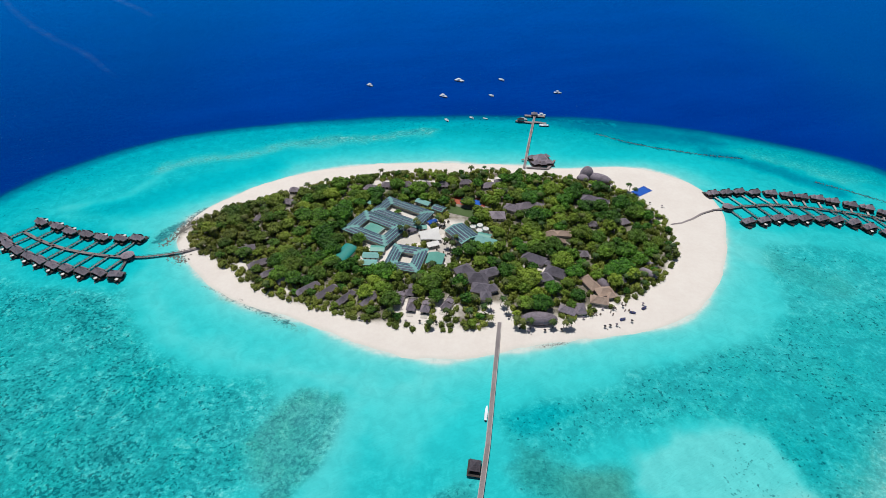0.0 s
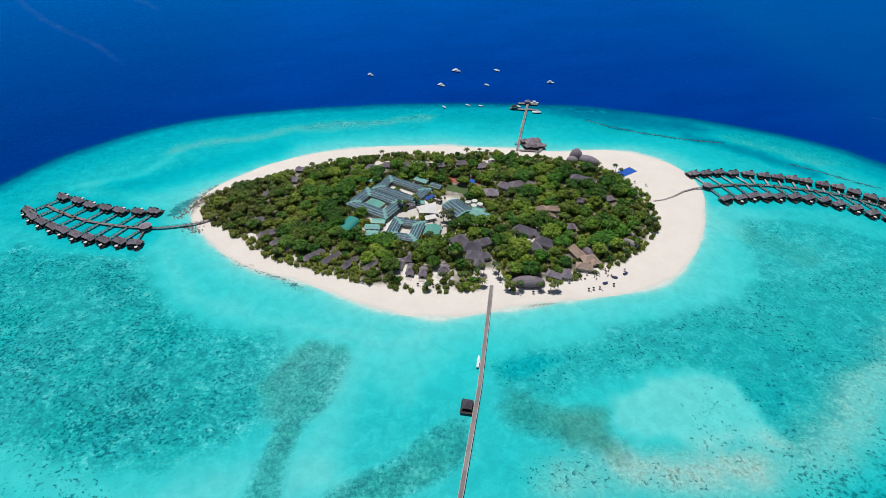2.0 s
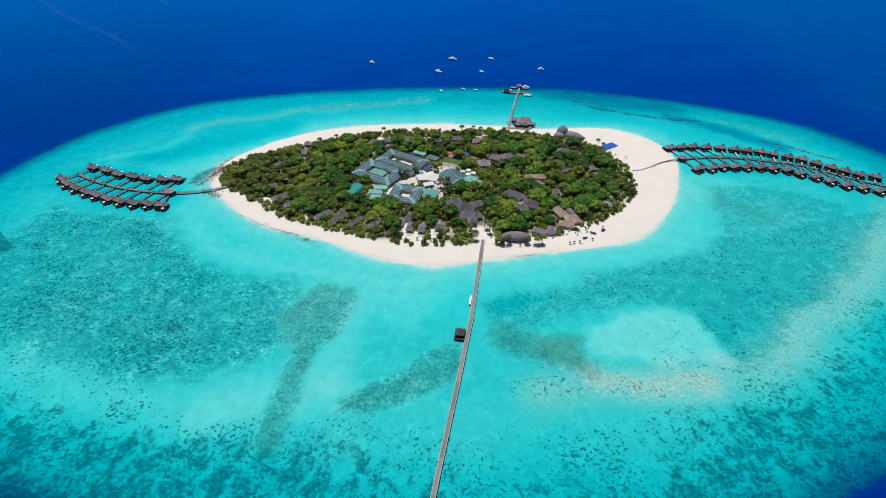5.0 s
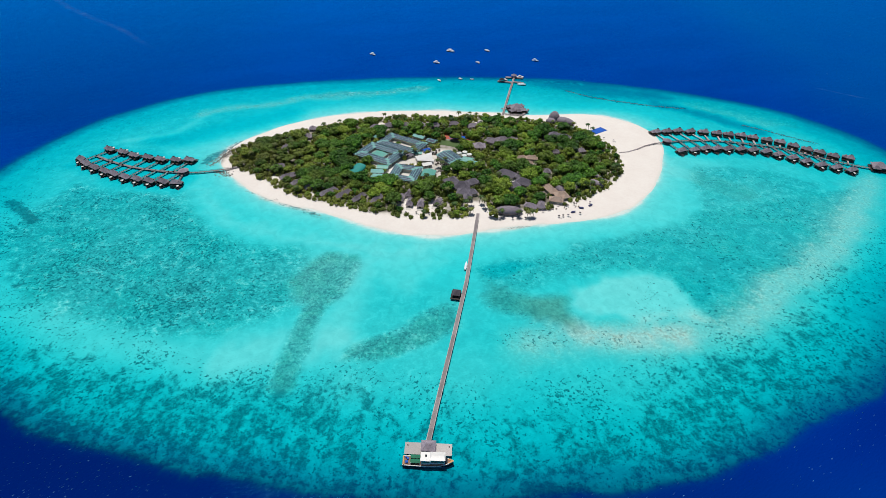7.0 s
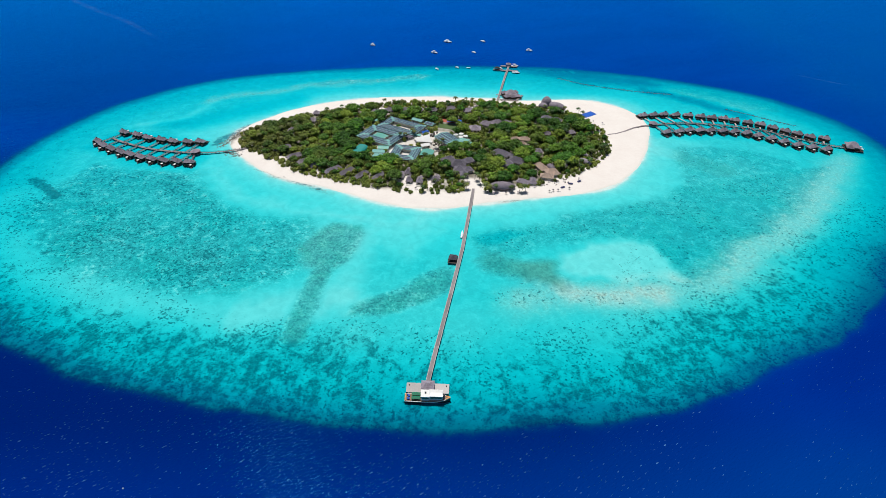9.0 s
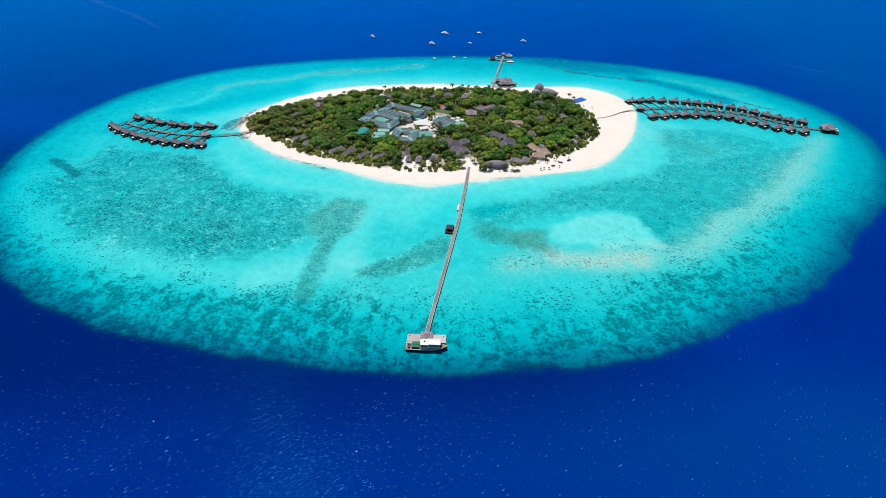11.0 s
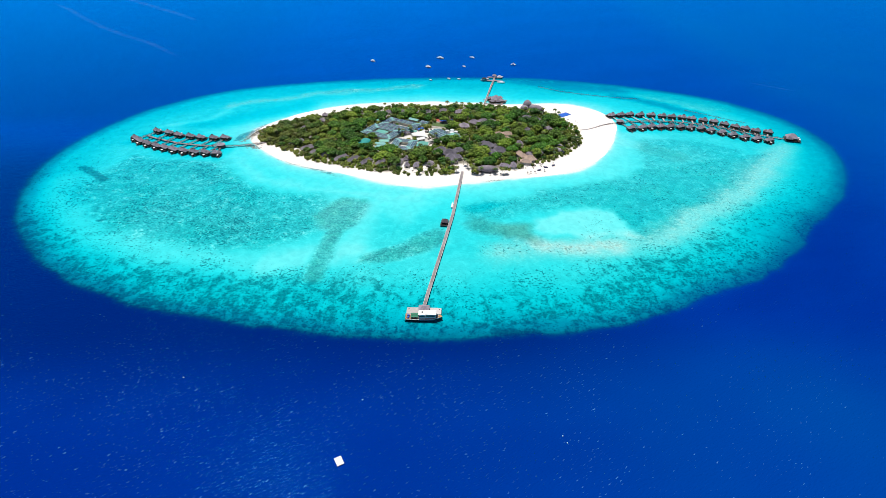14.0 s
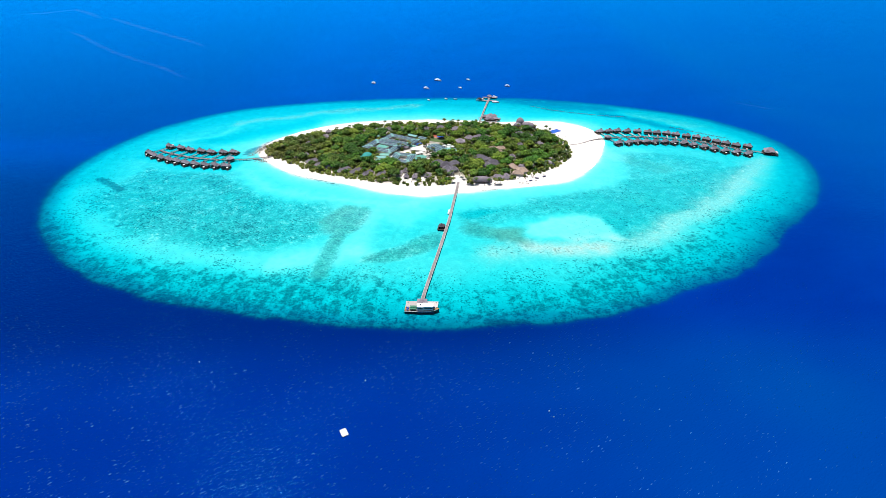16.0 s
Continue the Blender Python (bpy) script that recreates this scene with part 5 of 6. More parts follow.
tent = thing("market_tent", "bright blue tarpaulin tent in the service yard", "tent", at=pose(-12.5, 402, G, 0, 0, 35))
part("canopy", Shape().gable(0, 0, 2.4, 9, 6, 1.2), M["blue_court"], tent)
for px, py in ((-4, -2.6), (4, -2.6), (-4, 2.6), (4, 2.6)):
    part("pole", Shape().tube(px, py, 0, 0.08, 0.08, 2.6, 6), M["white"], tent)
clear(-12.5, 402, 6, 5, 35)
clear(-38, 371, 13, 7, 30)
clear(-30, 388, 7, 6, 30)
clear(2, 388, 8, 22, -15)
clear(-52, 366, 18, 6, 0)
# yard clutter
rng = random.Random(5)
for i in range(34):
    x, y = rng.choice(((3, 372), (-2, 360), (8, 362), (-46, 369), (2, 400)))
    x, y = x + rng.gauss(0, 5), y + rng.gauss(0, 4)
    crate = thing("crate", rng.choice(("brown timber crate stacked in the yard", "grey storage box in the yard")), "crate", "yard clutter", pose(x, y, G + 0.26, 0, 0, rng.uniform(0, 90)))
    part("body", Shape().box(0, 0, 0, rng.uniform(1.2, 3.2), rng.uniform(1.0, 2.2), rng.uniform(0.8, 1.8)), M[rng.choice(("timber", "rock", "post", "deck"))], crate)
    part("lid", Shape().box(0, 0, 1.7, 1.0, 0.9, 0.12), M["post"], crate) if i % 3 == 0 else None


# ---- thatched houses ----
def house(name, x, y, blocks, turn, thatch, label, eaves=3.0, category="house", cut=0.7, rounded=False):
    """A house of hip-roofed blocks: (x, y, length, width, rise, turn) about its own middle."""
    root = thing(name, label, category, at=pose(x, y, floor_at(x, y) - 0.1, 0, 0, turn))
    for bx, by, sx, sy, h, t in blocks:
        part("wall", Shape().box(bx, by, 0, max(1.5, sx - 2.2), max(1.5, sy - 2.2), eaves + 0.2, t), M["wall"], root)
        if rounded:
            part("roof", Shape().dome(bx, by, eaves - 0.5, sx * 0.42, sy / 2, h + 0.3, 16, 6, t, 0.95), M[thatch], root, "rounded grey thatch")
        else:
            part("roof", Shape().hip(bx, by, eaves, sx, sy, h, None, t), M[thatch], root)
        c, s = math.cos(radians(turn)), math.sin(radians(turn))
        clear(x + bx * c - by * s, y + bx * s + by * c, sx / 2 * cut, sy / 2 * cut, turn + t)
        if cut >= 0.9:
            clear(x + bx * c - by * s, y + bx * s + by * c - 6.0, sx / 2 * 0.8, sy / 2 * 0.7, turn + t)
    bx, by, sx, sy, h, t = blocks[0]
    part("door", Shape().box(bx, by - (sy - 2.2) / 2, 0.1, 1.8, 0.2, 2.1), M["timber"], root)
    for k in (-1, 1):
        part("window", Shape().box(bx + k * sx * 0.27, by - (sy - 2.2) / 2, 0.9, 1.4, 0.2, 1.3), M["window"], root)
    return root


house("reception", 25, 322, [(-10, 11, 15, 13, 4.5, 30), (0, 2, 18, 14, 5.2, 0), (11, 9, 15, 10, 4.0, 25), (2, -10, 14, 12, 4.4, -10), (10, -10, 11, 9, 3.6, 20), (6, -19, 9, 10, 3.6, 0)], 0, "shingle", "reception building under slate-grey hip roofs", 3.4, "reception", 0.95)
house("spa", 73, 350, [(0, 0, 20, 12, 4.6, -28), (12, -6, 8, 6, 2.4, -28)], 0, "shingle", "spa house under a slate-grey roof", 3.2, "house", 0.95)
house("spa", 84, 329, [(-7, -3, 16, 11, 4.0, 20), (5, 4, 18, 12, 4.8, -28)], 0, "shingle", "long spa house with two slate-grey roofs", 3.2, "house", 0.95)
house("restaurant_house", 118, 310, [(-4, 11, 10, 18, 3.6, 25), (5, 1, 14, 10, 3.4, 15), (-1, -9, 14, 9, 3.4, -12), (9, -3, 8, 7, 2.6, 15)], 0, "thatch_tan", "tan-roofed restaurant near the beach", 3.2, "restaurant", 0.95)
house("family_house", 97, 386, [(-6, -1, 15, 9, 3.2, 20), (7, 0, 14, 8, 3.0, -5), (3, -10, 9, 5, 1.8, -25)], 0, "thatch_tan", "tan-roofed family house among the trees", 3.0, "house", 0.9)
house("family_house", 64, 424, [(-17, -11, 15, 13, 4.4, 0), (-2, 2, 16, 11, 4.0, -25), (11, 6, 16, 11, 4.0, 15), (22, 7, 12, 9, 3.2, -20)], 0, "thatch", "large grey thatched house with four roofs", 3.0, "house", 0.95)
house("family_house", 142, 441, [(-4, 3, 15, 12, 4.2, -20), (8, -1, 12, 10, 3.4, -35), (-15, 0, 7, 4, 1.4, 0)], 0, "shingle", "grey-roofed house by the eastern trees", 3.0, "house", 0.95)
bar = thing("beach_bar", "long oval thatched beach bar on the sand", "bar", at=pose(69, 281, floor_at(69, 281) - 0.1))
part("roof", Shape().dome(0, 0, 2.1, 13.5, 6.0, 4.6, 22, 6, 0, 0.8), M["thatch"], bar, "rounded grey thatch", True)
part("counter", Shape().box(0, 0, 0, 18, 5, 2.4), M["timber"], bar)
for i in range(10):
    part("post", Shape().box(12.3 * math.cos(0.628 * i), 5.0 * math.sin(0.628 * i), 0, 0.25, 0.25, 2.3), M["post"], bar)
clear(69, 281, 13, 5.5)
house("beach_bar", 91, 290, [(0, 0, 13, 8, 3.2, -25), (10, 2, 8, 12, 3.4, 0)], 0, "thatch", "thatched bar annex by the beach", 2.8, "bar", 0.85)


def tall_hall():
    root = thing("thatched_hall", "tall domed thatched hall near the north beach", "hall", at=pose(150, 485, floor_at(150, 485) - 0.1, 0, 0, -22))
    part("roof", Shape().dome(-7, 2, 2.4, 7.2, 7.0, 11.0, 18, 7, 0, 1.15), M["thatch"], root, "tall rounded thatch dome", True)
    part("front_roof", Shape().dome(-9, -6, 2.4, 6.4, 5.2, 4.6, 16, 5, 0, 0.9), M["thatch"], root, "low rounded thatch dome", True)
    part("wing_roof", Shape().dome(6, 0, 2.4, 13.5, 6.4, 5.6, 18, 6, -6, 0.9), M["thatch"], root, "long rounded thatch wing", True)
    part("wall", Shape().tube(-6, 2, 0, 8, 8, 3.2, 14), M["timber"], root)
    part("wall", Shape().box(8, 0, 0, 20, 9, 3.2), M["timber"], root)
    clear(150, 485, 20, 9, -22)


tall_hall()

# garden villas behind the south beach: a pointed thatch over the room, a low court behind it
for x, y, turn in ((-34.5, 298, -8), (-25, 290, -6), (-14.5, 288.5, -6), (1, 292, -24), (-27, 306, -4)):
    root = thing("garden_villa", "grey pointed thatched villa with a walled garden court", "villa", at=pose(x, y, floor_at(x, y) - 0.1, 0, 0, turn))
    part("wall", Shape().box(0, 0, 0, 5.6, 5.6, 2.8), M["wall"], root)
    part("roof", Shape().hip(0, 0, 2.7, 7.0, 7.2, 4.3, 0.4, 0, 0.09), M["thatch"], root, "steep grey thatch")
    part("back_roof", Shape().gable(0, 6.4, 2.5, 4.4, 6.0, 1.3, 90), M["thatch"], root, "low grey back roof")
    for k in (-1, 1):
        part("court_wall", Shape().box(k * 3.6, 7.2, 0, 0.3, 9.0, 1.9), M["wall"], root, "pale garden wall")
    part("court_wall", Shape().box(0, 11.6, 0, 7.4, 0.3, 1.9), M["wall"], root)
    part("terrace", Shape().box(0, -5.0, 0.05, 5.0, 4.6, 0.25), M["paving"], root, "pale sand terrace")
    part("door", Shape().box(0, -2.86, 0.1, 2.4, 0.16, 2.1), M["window"], root, "glazed doors")
    clear(x, y, 3.6, 3.6, turn)
    c, q = math.cos(radians(turn)), math.sin(radians(turn))
    clear(x + 7.5 * q, y - 7.5 * c, 2.4, 5.5, turn)
    clear(x - 7.5 * q, y + 7.5 * c, 2.6, 4.0, turn)

# beach villas: long thatched roofs running down to the sand
for x, y, lx, ly, turn in (
    (-57, 297.5, 8, 17, -38), (-75, 299.5, 8, 18, -38),
    (-91, 305.5, 9, 20, -42), (-106, 309, 8, 20, -48), (-123, 320.5, 8, 20, -52), (-138, 327.5, 8, 19, -56), (-152, 338, 9, 18, -58), (-169, 356, 9, 20, -62),
):
    house("beach_villa", x, y, [(0, 0, lx * 0.74, ly, 3.4, 0), (0, ly * 0.32, lx * 0.6, ly * 0.4, 2.6, 0)], turn, "thatch", "grey thatched beach villa half hidden by trees", 2.6, "villa", 0.6)
for x, y, lx, ly, turn in (
    (-168, 402, 13, 9, -10), (-152, 431, 12, 9, -10), (-150, 452, 9, 8, 0), (-76, 459, 13, 9, 0), (-59, 464, 13, 9, -5), (-40, 466, 12, 9, 20), (-22, 466, 13, 9, 15),
    (-3, 467, 12, 9, 0), (19, 472, 13, 8, 5), (42, 467, 15, 9, 15), (52, 474, 9, 8, 0),
    (166, 347, 9, 18, 40), (163, 334, 8, 17, 40), (147, 338, 9, 20, 42), (137, 328, 8, 18, 40), (124, 321, 9, 14, 30), (162, 407, 10, 9, 20), (132, 402, 10, 8, 0), (116, 358, 9, 9, 0),
):
    house("beach_villa", x, y, [(0, 0, lx, ly, 3.4, 0)], turn, "thatch", "weathered thatched beach villa among the trees", 2.6, "villa", 0.42 if ly > 13 else 0.75, ly > 13)
    if ly < 13:
        clear(x, y - ly / 2 - 3.5, lx / 2 * 0.8, 4.0)
clear(40, 290, 9, 22, 8)
for px, py, a, b in ((-60, 472, 14, 3.5), (-22, 474, 12, 3.5), (47, 481, 9, 4), (-95, 462, 5, 6)):
    clear(px, py, a, b)
for px, py in ((-29.5, 284), (-18, 281), (-6, 281), (11, 283), (-46, 288)):
    clear(px, py, 1.7, 13, -6)

# ---- beach things ----
def in_woods(x, y, margin=0.0):
    a = math.atan2(y - CY, x - CX)
    return math.hypot(x - CX, y - CY) < float(ring(WOODS, np.array(a))) - margin


rng = random.Random(11)
for i, (x, y) in enumerate([(-28, 277), (-18, 277), (-6, 276), (3, 274), (14, 272), (30, 282), (36, 289), (47, 283), (54, 272), (60, 270), (72, 271), (84, 272), (102, 284), (116, 276), (120, 277), (125, 278), (137, 282), (110, 293), (118, 294), (126, 294), (134, 297), (150, 300), (-56, 276), (-62, 279), (-95, 288), (-118, 297), (196, 441), (206, 436)]):
    z = floor_at(x, y)
    u = thing("beach_umbrella", "small thatched sunshade on the white beach", "umbrella", "beach umbrellas", pose(x, y, z - 0.1))
    part("pole", Shape().tube(0, 0, 0, 0.08, 0.08, 2.3, 6), M["bark"], u)
    part("canopy", Shape().tube(0, 0, 1.9, 1.05, 0.1, 0.7, 9), M["thatch_dark" if i % 3 else "thatch"], u)
    if i % 2:
        l = thing("sun_lounger", "white sun lounger beside a thatched sunshade", "lounger", "beach loungers", pose(x + 1.9, y - 1.0, z + 0.1, 0, 0, rng.uniform(-20, 20)))
        part("mattress", Shape().box(0, 0, 0.3, 0.8, 2.0, 0.14), M["white"], l)
        part("frame", Shape().box(0, 0, 0.02, 0.7, 1.9, 0.26), M["timber"], l)

# tables, boards and small boats drawn up on the south-east beach
rng = random.Random(19)
for i in range(46):
    x, y = 93 + 47 * rng.random(), 284 + 17 * rng.random()
    y += 0.12 * (x - 93)
    if is_clear(x, y) or in_woods(x, y, 1.0):
        continue
    z = floor_at(x, y) - 0.03
    if i % 5 == 0:
        o = thing("beach_table", "low dark timber table on the sand", "table", "beach tables", pose(x, y, z, 0, 0, rng.uniform(0, 90)))
        part("tabletop", Shape().box(0, 0, 0.62, 1.6, 1.1, 0.1), M["timber"], o)
        for dx in (-0.6, 0.6):
            for dy in (-0.4, 0.4):
                part("leg", Shape().box(dx, dy, 0, 0.1, 0.1, 0.64), M["timber"], o)
    else:
        o = thing("sun_lounger", "dark timber sun lounger on the white sand", "lounger", "beach loungers", pose(x, y, z, 0, 0, rng.uniform(-40, 40)))
        part("frame", Shape().box(0, 0, 0.05, 0.8, 2.0, 0.28), M["timber"], o)
        part("backrest", Shape().beam((0, 0.4, 0.5), (0, 1.2, 0.95), 0.78, 0.1), M["timber"], o)
        part("mattress", Shape().box(0, -0.25, 0.33, 0.74, 1.3, 0.1), M["white" if i % 4 == 1 else "deck"], o)
for x, y, turn in ((131, 284, 20), (140, 291, -15), (150, 296, 30)):
    o = thing("dinghy", "small dark boat drawn up on the beach", "boat", "beached boats", pose(x, y, floor_at(x, y) + 0.35, 0, 0, turn))
    part("hull", hull_shape(4.6, 1.8, 0.7, 0.4), M["navy"], o)
    part("thwart", Shape().box(-0.4, 0, 0.72, 0.4, 1.4, 0.06).box(0.9, 0, 0.72, 0.4, 1.2, 0.06), M["timber"], o)

# dark weed and coral stones washed along the tide line
s, rng = Shape(), random.Random(8)
for line in ([(68, 258), (78, 259.5), (86, 261)], [(-190, 314), (-172, 306), (-154, 298)], [(-122, 278), (-106, 273)]):
    for a, b in zip(line, line[1:]):
        for i in range(110):
            t = rng.random()
            x, y = a[0] + (b[0] - a[0]) * t + rng.gauss(0, 0.9), a[1] + (b[1] - a[1]) * t + rng.gauss(0, 0.8)
            s.dome(x, y, max(-0.05, floor_at(x, y) - 0.1), rng.uniform(0.15, 0.45), rng.uniform(0.1, 0.28), rng.uniform(0.06, 0.12), 6, 2, rng.uniform(0, 180))
tagged(new("tide_wrack", s.mesh("tide_wrack", M["rock"])), "brown weed and coral stones along the tide line", "tide wrack", kind="stuff")

# rocks on the western point
s, rng = Shape(), random.Random(3)
for i in range(420):
    t = rng.random()
    if i % 3:
        x, y = -243 + 14 * t + rng.gauss(0, 2.6), 366 + 38 * t + rng.gauss(0, 3.0)
    else:
        x, y = -233 + 18 * t + rng.gauss(0, 2.2), 352 - 8 * t + rng.gauss(0, 2.6)
    s.dome(x, y, max(-0.2, floor_at(x, y) - 0.15), rng.uniform(0.4, 1.5), rng.uniform(0.3, 1.1), rng.uniform(0.25, 0.6), 6, 2, rng.uniform(0, 180))
tagged(new("shore_rocks", s.mesh("shore_rocks", M["rock"])), "grey coral rocks scattered on the western point", "rocks", kind="stuff")


# ---- trees ----
def clump_quads(rng, centre, radius, count, size, out_v, out_f, squash=0.68):
    """Leaf clumps: small bent leaves of foliage, set on a lobe of the crown."""
    for _ in range(count):
        z = rng.uniform(-0.35, 1.0)
        a = rng.uniform(0, 2 * math.pi)
        r = math.sqrt(max(0.0, 1 - z * z))
        n = Vector((r * math.cos(a), r * math.sin(a), z))
        p = Vector(centre) + Vector((n.x, n.y, n.z * squash)) * radius * rng.uniform(0.82, 1.12)
        n = (n + Vector((rng.gauss(0, 0.4), rng.gauss(0, 0.4), rng.gauss(0.45, 0.35)))).normalized()
        t = n.orthogonal().normalized()
        t = (Matrix.Rotation(rng.uniform(0, 6.28), 3, n) @ t) * size * rng.uniform(0.6, 1.3)
        b = n.cross(t) * rng.uniform(0.6, 1.0)
        k = len(out_v)
        bend = n * size * rng.uniform(-0.1, 0.35)
        out_v += [p - t - b * 0.5, p - b - bend, p + t - b * 0.4, p + t * 0.8 + b * 0.6, p + b - bend * 0.5, p - t * 0.7 + b * 0.7]
        out_f += [(k, k + 1, k + 4, k + 5), (k + 1, k + 2, k + 3, k + 4)]


def crown_mesh(name, seed, radius, height, lobes, leaves, size, material):
    rng = random.Random(seed)
    v, f = [], []
    for i in range(lobes):
        a = 2.4 * i + rng.uniform(-0.4, 0.4)
        d = radius * 0.72 * math.sqrt((i + 0.3) / lobes)
        r = radius * rng.uniform(0.20, 0.46)
        c = (d * math.cos(a), d * math.sin(a), height * rng.uniform(0.56, 0.84) * (1.1 - 0.42 * d / radius) + 0.2)
        clump_quads(rng, c, r, int(leaves * 2.2 * r / radius) + 12, size, v, f, rng.uniform(0.5, 0.8))
        # dense shaded heart of the lobe
        s = Shape().dome(c[0], c[1], c[2] - r * 0.35, r * 0.74, r * 0.74, r * 0.8, 7, 3)
        k = len(v)
        v += [Vector(p) for p in s.v]
        f += [tuple(k + i for i in q) for q in s.f]
    me = bpy.data.meshes.new(name)
    me.from_pydata([tuple(p) for p in v], [], f)
    me.materials.append(material)
    return me


def trunk_shape(rng, height, radius, limbs):
    s = Shape().tube(0, 0, -0.4, 0.42, 0.26, height * 0.5, 7)
    for i in range(limbs):
        a = 2 * math.pi * i / limbs + rng.uniform(-0.3, 0.3)
        b = (radius * 0.5 * math.cos(a), radius * 0.5 * math.sin(a), height * 0.68)
        s.beam((0, 0, height * 0.42), b, 0.22, 0.22)
    return s


TREES = []
for i, (rad, hei, lob, lea) in enumerate(((5.6, 8.6, 22, 54), (6.6, 9.4, 28, 52), (4.6, 7.6, 17, 54), (7.8, 9.2, 34, 50), (5.2, 10.4, 20, 54), (4.0, 6.4, 14, 58))):
    root = thing("tree", "broadleaf tropical tree with a dense green crown", "tree", "island trees", pose(0, 0, -500))
    part("trunk", trunk_shape(random.Random(40 + i), hei, rad, 5), M["bark"], root)
    part("crown", crown_mesh("crown", 100 + i, rad, hei, lob, lea, 0.44, M["leaf"]), None, root)
    TREES.append((root, rad))


def palm_model(seed, height):
    rng = random.Random(seed)
    root = thing("palm", "coconut palm with drooping fronds", "palm", "island palms", pose(0, 0, -500))
    lean = Vector((rng.uniform(-1.5, 1.5), rng.uniform(-1.5, 1.5), 0))
    s, last = Shape(), Vector((0, 0, -0.3))
    for i in range(1, 6):
        t = i / 5
        q = lean * t * t + Vector((0, 0, height * t))
        w = 0.17 - 0.06 * t
        p = [(last.x + w * a, last.y + w * b, last.z) for a, b in ((-1, -1), (1, -1), (1, 1), (-1, 1))] + [(q.x + w * a, q.y + w * b, q.z) for a, b in ((-1, -1), (1, -1), (1, 1), (-1, 1))]
        s.solid(p, [(0, 1, 5, 4), (1, 2, 6, 5), (2, 3, 7, 6), (3, 0, 4, 7)])
        last = q
    part("trunk", s, M["bark"], root)
    v, f = [], []
    for i in range(17):
        a = 2.4 * i + rng.uniform(-0.2, 0.2)
        rise = 0.9 - 1.25 * (i / 17)
        length = rng.uniform(2.9, 3.9)
        d, side = Vector((math.cos(a), math.sin(a), 0)), Vector((-math.sin(a), math.cos(a), 0))
        k = len(v)
        for j in range(6):
            t = j / 5
            p = last + d * length * t + Vector((0, 0, rise * length * 0.55 * t - length * 0.62 * t * t))
            w = 0.62 * math.sin(math.pi * min(1, 0.12 + 0.86 * t)) + 0.05
            v += [p + side * w - Vector((0, 0, 0.28 * w)), p, p - side * w - Vector((0, 0, 0.28 * w))]
        for j in range(5):
            q = k + 3 * j
            f += [(q, q + 1, q + 4, q + 3), (q + 1, q + 2, q + 5, q + 4)]
    me = bpy.data.meshes.new("fronds")
    me.from_pydata([tuple(p) for p in v], [], f)
    me.materials.append(M["palm"])
    part("fronds", me, None, root)
    return root


PALMS = [palm_model(200 + i, h) for i, h in enumerate((8.5, 10.0, 7.0, 9.2))]


def plant(count, spacing, margin, clearance, seed, tries=20000, within=None):
    """Random places in the woods, no closer than the spacing and out of the clearings."""
    rng, out, cells = random.Random(seed), [], {}
    for _ in range(tries):
        if len(out) >= count:
            break
        x, y = rng.uniform(-242, 215), rng.uniform(262, 500)
        if not in_woods(x, y, margin) or is_clear(x, y, clearance) or (within and not within(x, y)):
            continue
        i, j = int(x // spacing), int(y // spacing)
        if any(math.hypot(x - p, y - q) < spacing for a in (-1, 0, 1) for b in (-1, 0, 1) for p, q in cells.get((i + a, j + b), ())):
            continue
        cells.setdefault((i, j), []).append((x, y))
        out.append((x, y))
    return out


rng = random.Random(21)
for x, y in plant(298, 9.2, 3.0, 2.0, 31, 80000):
    inner = in_woods(x, y, 15)
    root, rad = TREES[rng.choices(range(6), (5, 4, 4, 4, 3, 2) if inner else (1, 0, 4, 0, 0, 5))[0]]
    s = rng.uniform(0.75, 1.45) if inner else rng.uniform(0.7, 0.95)
    t = copy_thing(root, pose(x, y, floor_at(x, y) - 0.1, 0, 0, rng.uniform(0, 360)))
    t.scale = (s, s, s * rng.uniform(0.85, 1.1))
t = copy_thing(TREES[5][0], pose(-45, 417, G))
t.scale = (0.8, 0.8, 0.7)
for x, y, k, s in ((20, 432, 3, 0.95), (-55, 352, 5, 0.75), (-104, 372, 1, 1.0)):
    t = copy_thing(TREES[k][0], pose(x, y, G, 0, 0, 40 * k))
    t.scale = (s, s, s)
for x, y in ((-27, 396), (-25, 393), (-8, 403), (-5, 401), (1, 367), (4, 364), (-36, 387), (-39, 384), (7, 371)):
    copy_thing(PALMS[int(x) % 4], pose(x, y, G, 0, 0, 37 * x))
near_jetty = lambda x, y: (abs(x - 15) < 45 and y < 320) or rng.random() < 0.25
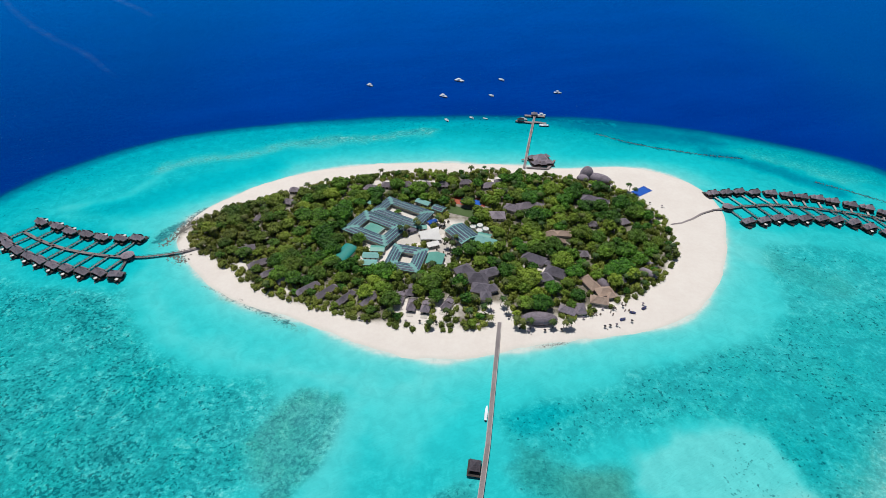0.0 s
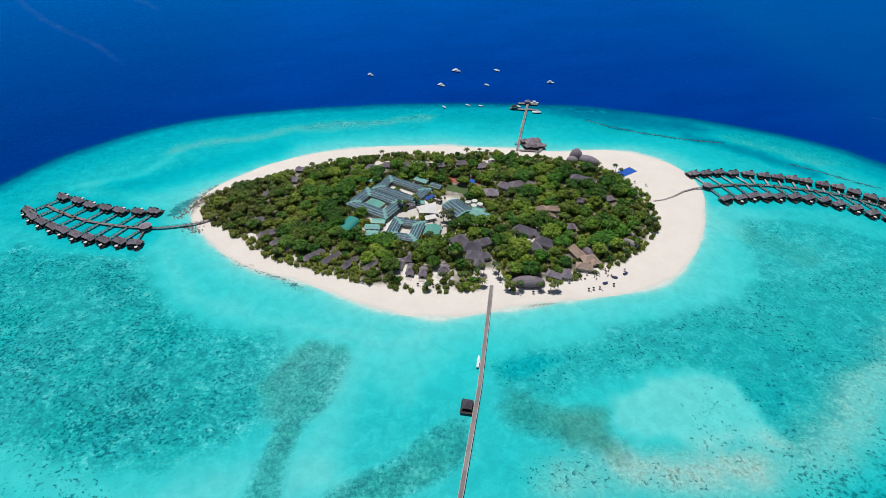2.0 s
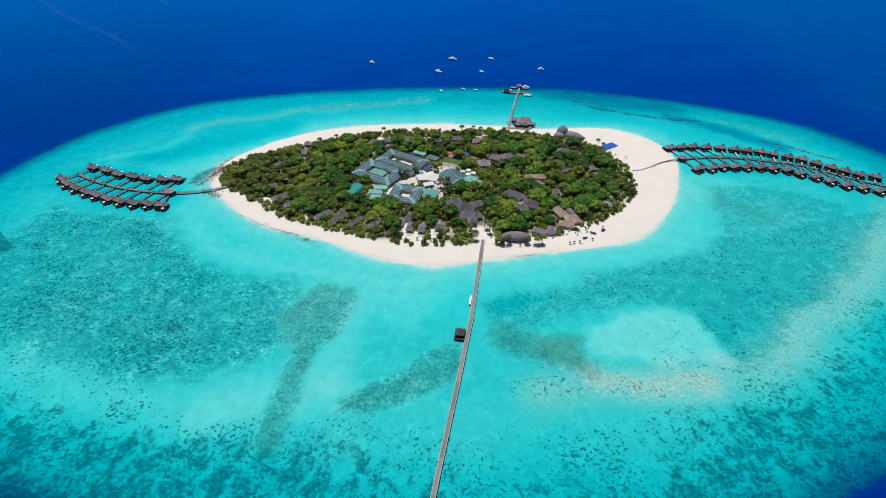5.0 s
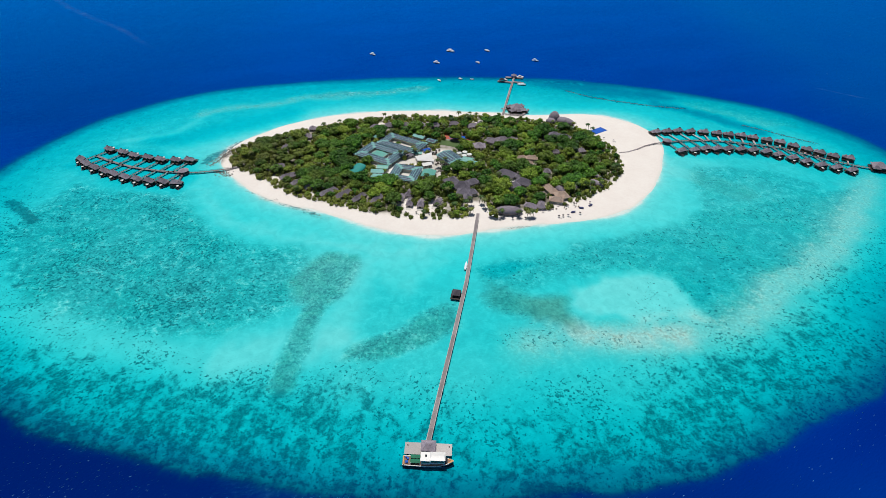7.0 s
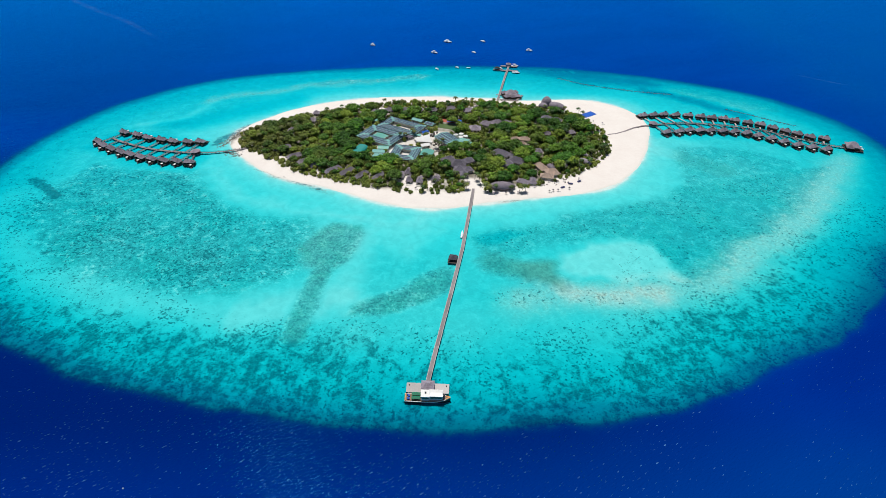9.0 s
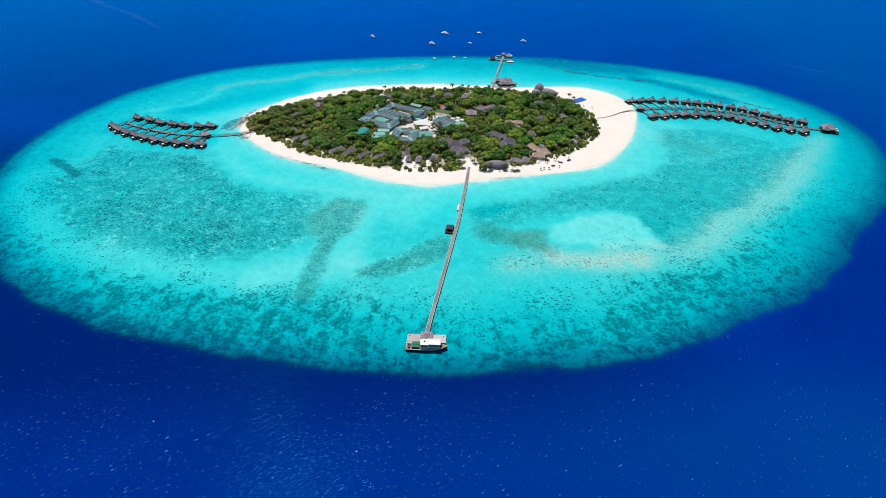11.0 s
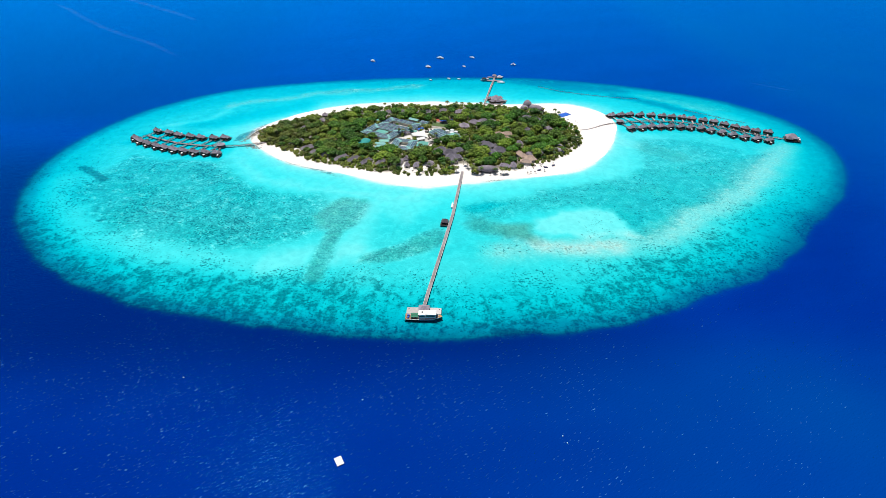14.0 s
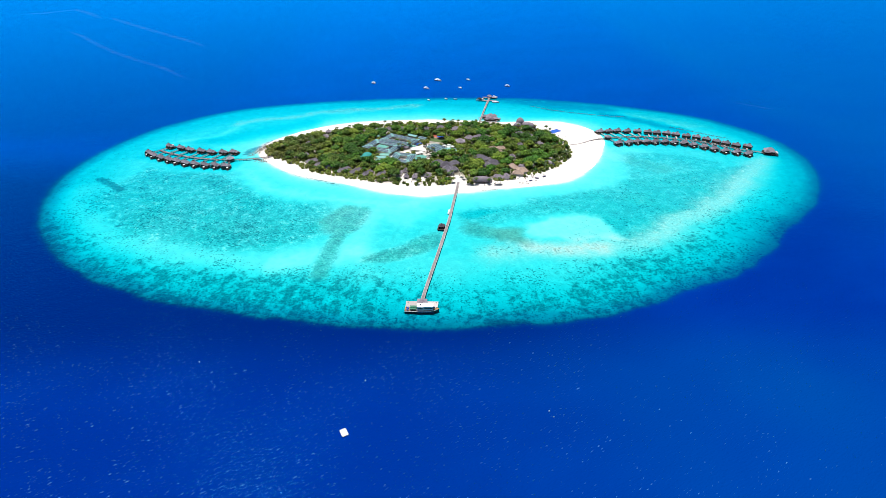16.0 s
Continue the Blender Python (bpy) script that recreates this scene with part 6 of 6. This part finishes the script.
for x, y in plant(130, 5.5, 1.0, 1.2, 57, 9000, near_jetty):
    t = copy_thing(rng.choice(PALMS), pose(x, y, floor_at(x, y) - 0.1, 0, 0, rng.uniform(0, 360)))
    s = rng.uniform(0.8, 1.15)
    t.scale = (s, s, s)
for x, y in ((34, 292), (46, 288), (29, 285), (52, 277), (42, 296), (185, 459), (182, 463), (56, 275), (62, 273), (78, 274), (86, 275), (92, 276), (33, 279)):
    t = copy_thing(rng.choice(PALMS), pose(x, y, floor_at(x, y) - 0.1, 0, 0, rng.uniform(0, 360)))

# lower scrub that closes the canopy and fringes the beach
rng = random.Random(77)
bases = []
for i in range(5):
    v, f = [], []
    r0 = random.Random(300 + i)
    for k in range(6):
        a = 2.4 * k
        d = 1.7 * math.sqrt(k / 6)
        c = (d * math.cos(a), d * math.sin(a), r0.uniform(1.5, 2.6))
        clump_quads(r0, c, r0.uniform(1.2, 1.8), 26, 0.40, v, f)
        s = Shape().dome(c[0], c[1], 0, 1.3, 1.3, c[2] + 0.9, 6, 3)
        n = len(v)
        v += [Vector(p) for p in s.v]
        f += [tuple(n + q for q in t) for t in s.f]
    bases.append((np.array([tuple(p) for p in v]), f))
verts, faces = [], []
total = 0
for x, y in plant(1700, 3.9, -1.0, 0.9, 91, 90000):
    bv, bf = bases[rng.randrange(5)]
    a, s = rng.uniform(0, 6.28), rng.uniform(0.75, 1.25)
    edge = in_woods(x, y, 12)
    h = s * (rng.uniform(0.75, 1.7) if edge else rng.uniform(0.7, 1.2))
    c, q = math.cos(a) * s, math.sin(a) * s
    w = np.stack([x + bv[:, 0] * c - bv[:, 1] * q, y + bv[:, 0] * q + bv[:, 1] * c, floor_at(x, y) - 0.1 + bv[:, 2] * h], -1)
    verts.append(w)
    faces += [tuple(total + i for i in t) for t in bf]
    total += len(bv)
me = bpy.data.meshes.new("undergrowth")
me.from_pydata(np.concatenate(verts).tolist(), [], faces)
me.materials.append(M["scrub"])
tagged(new("undergrowth", me), "dense green beach scrub and undergrowth between the trees", "undergrowth", kind="stuff")

# the models that the copies came from
for root in [VILLA, UMBRELLA, *[t for t, _ in TREES], *PALMS]:
    for o in (*root.children_recursive, root):
        bpy.data.objects.remove(o)
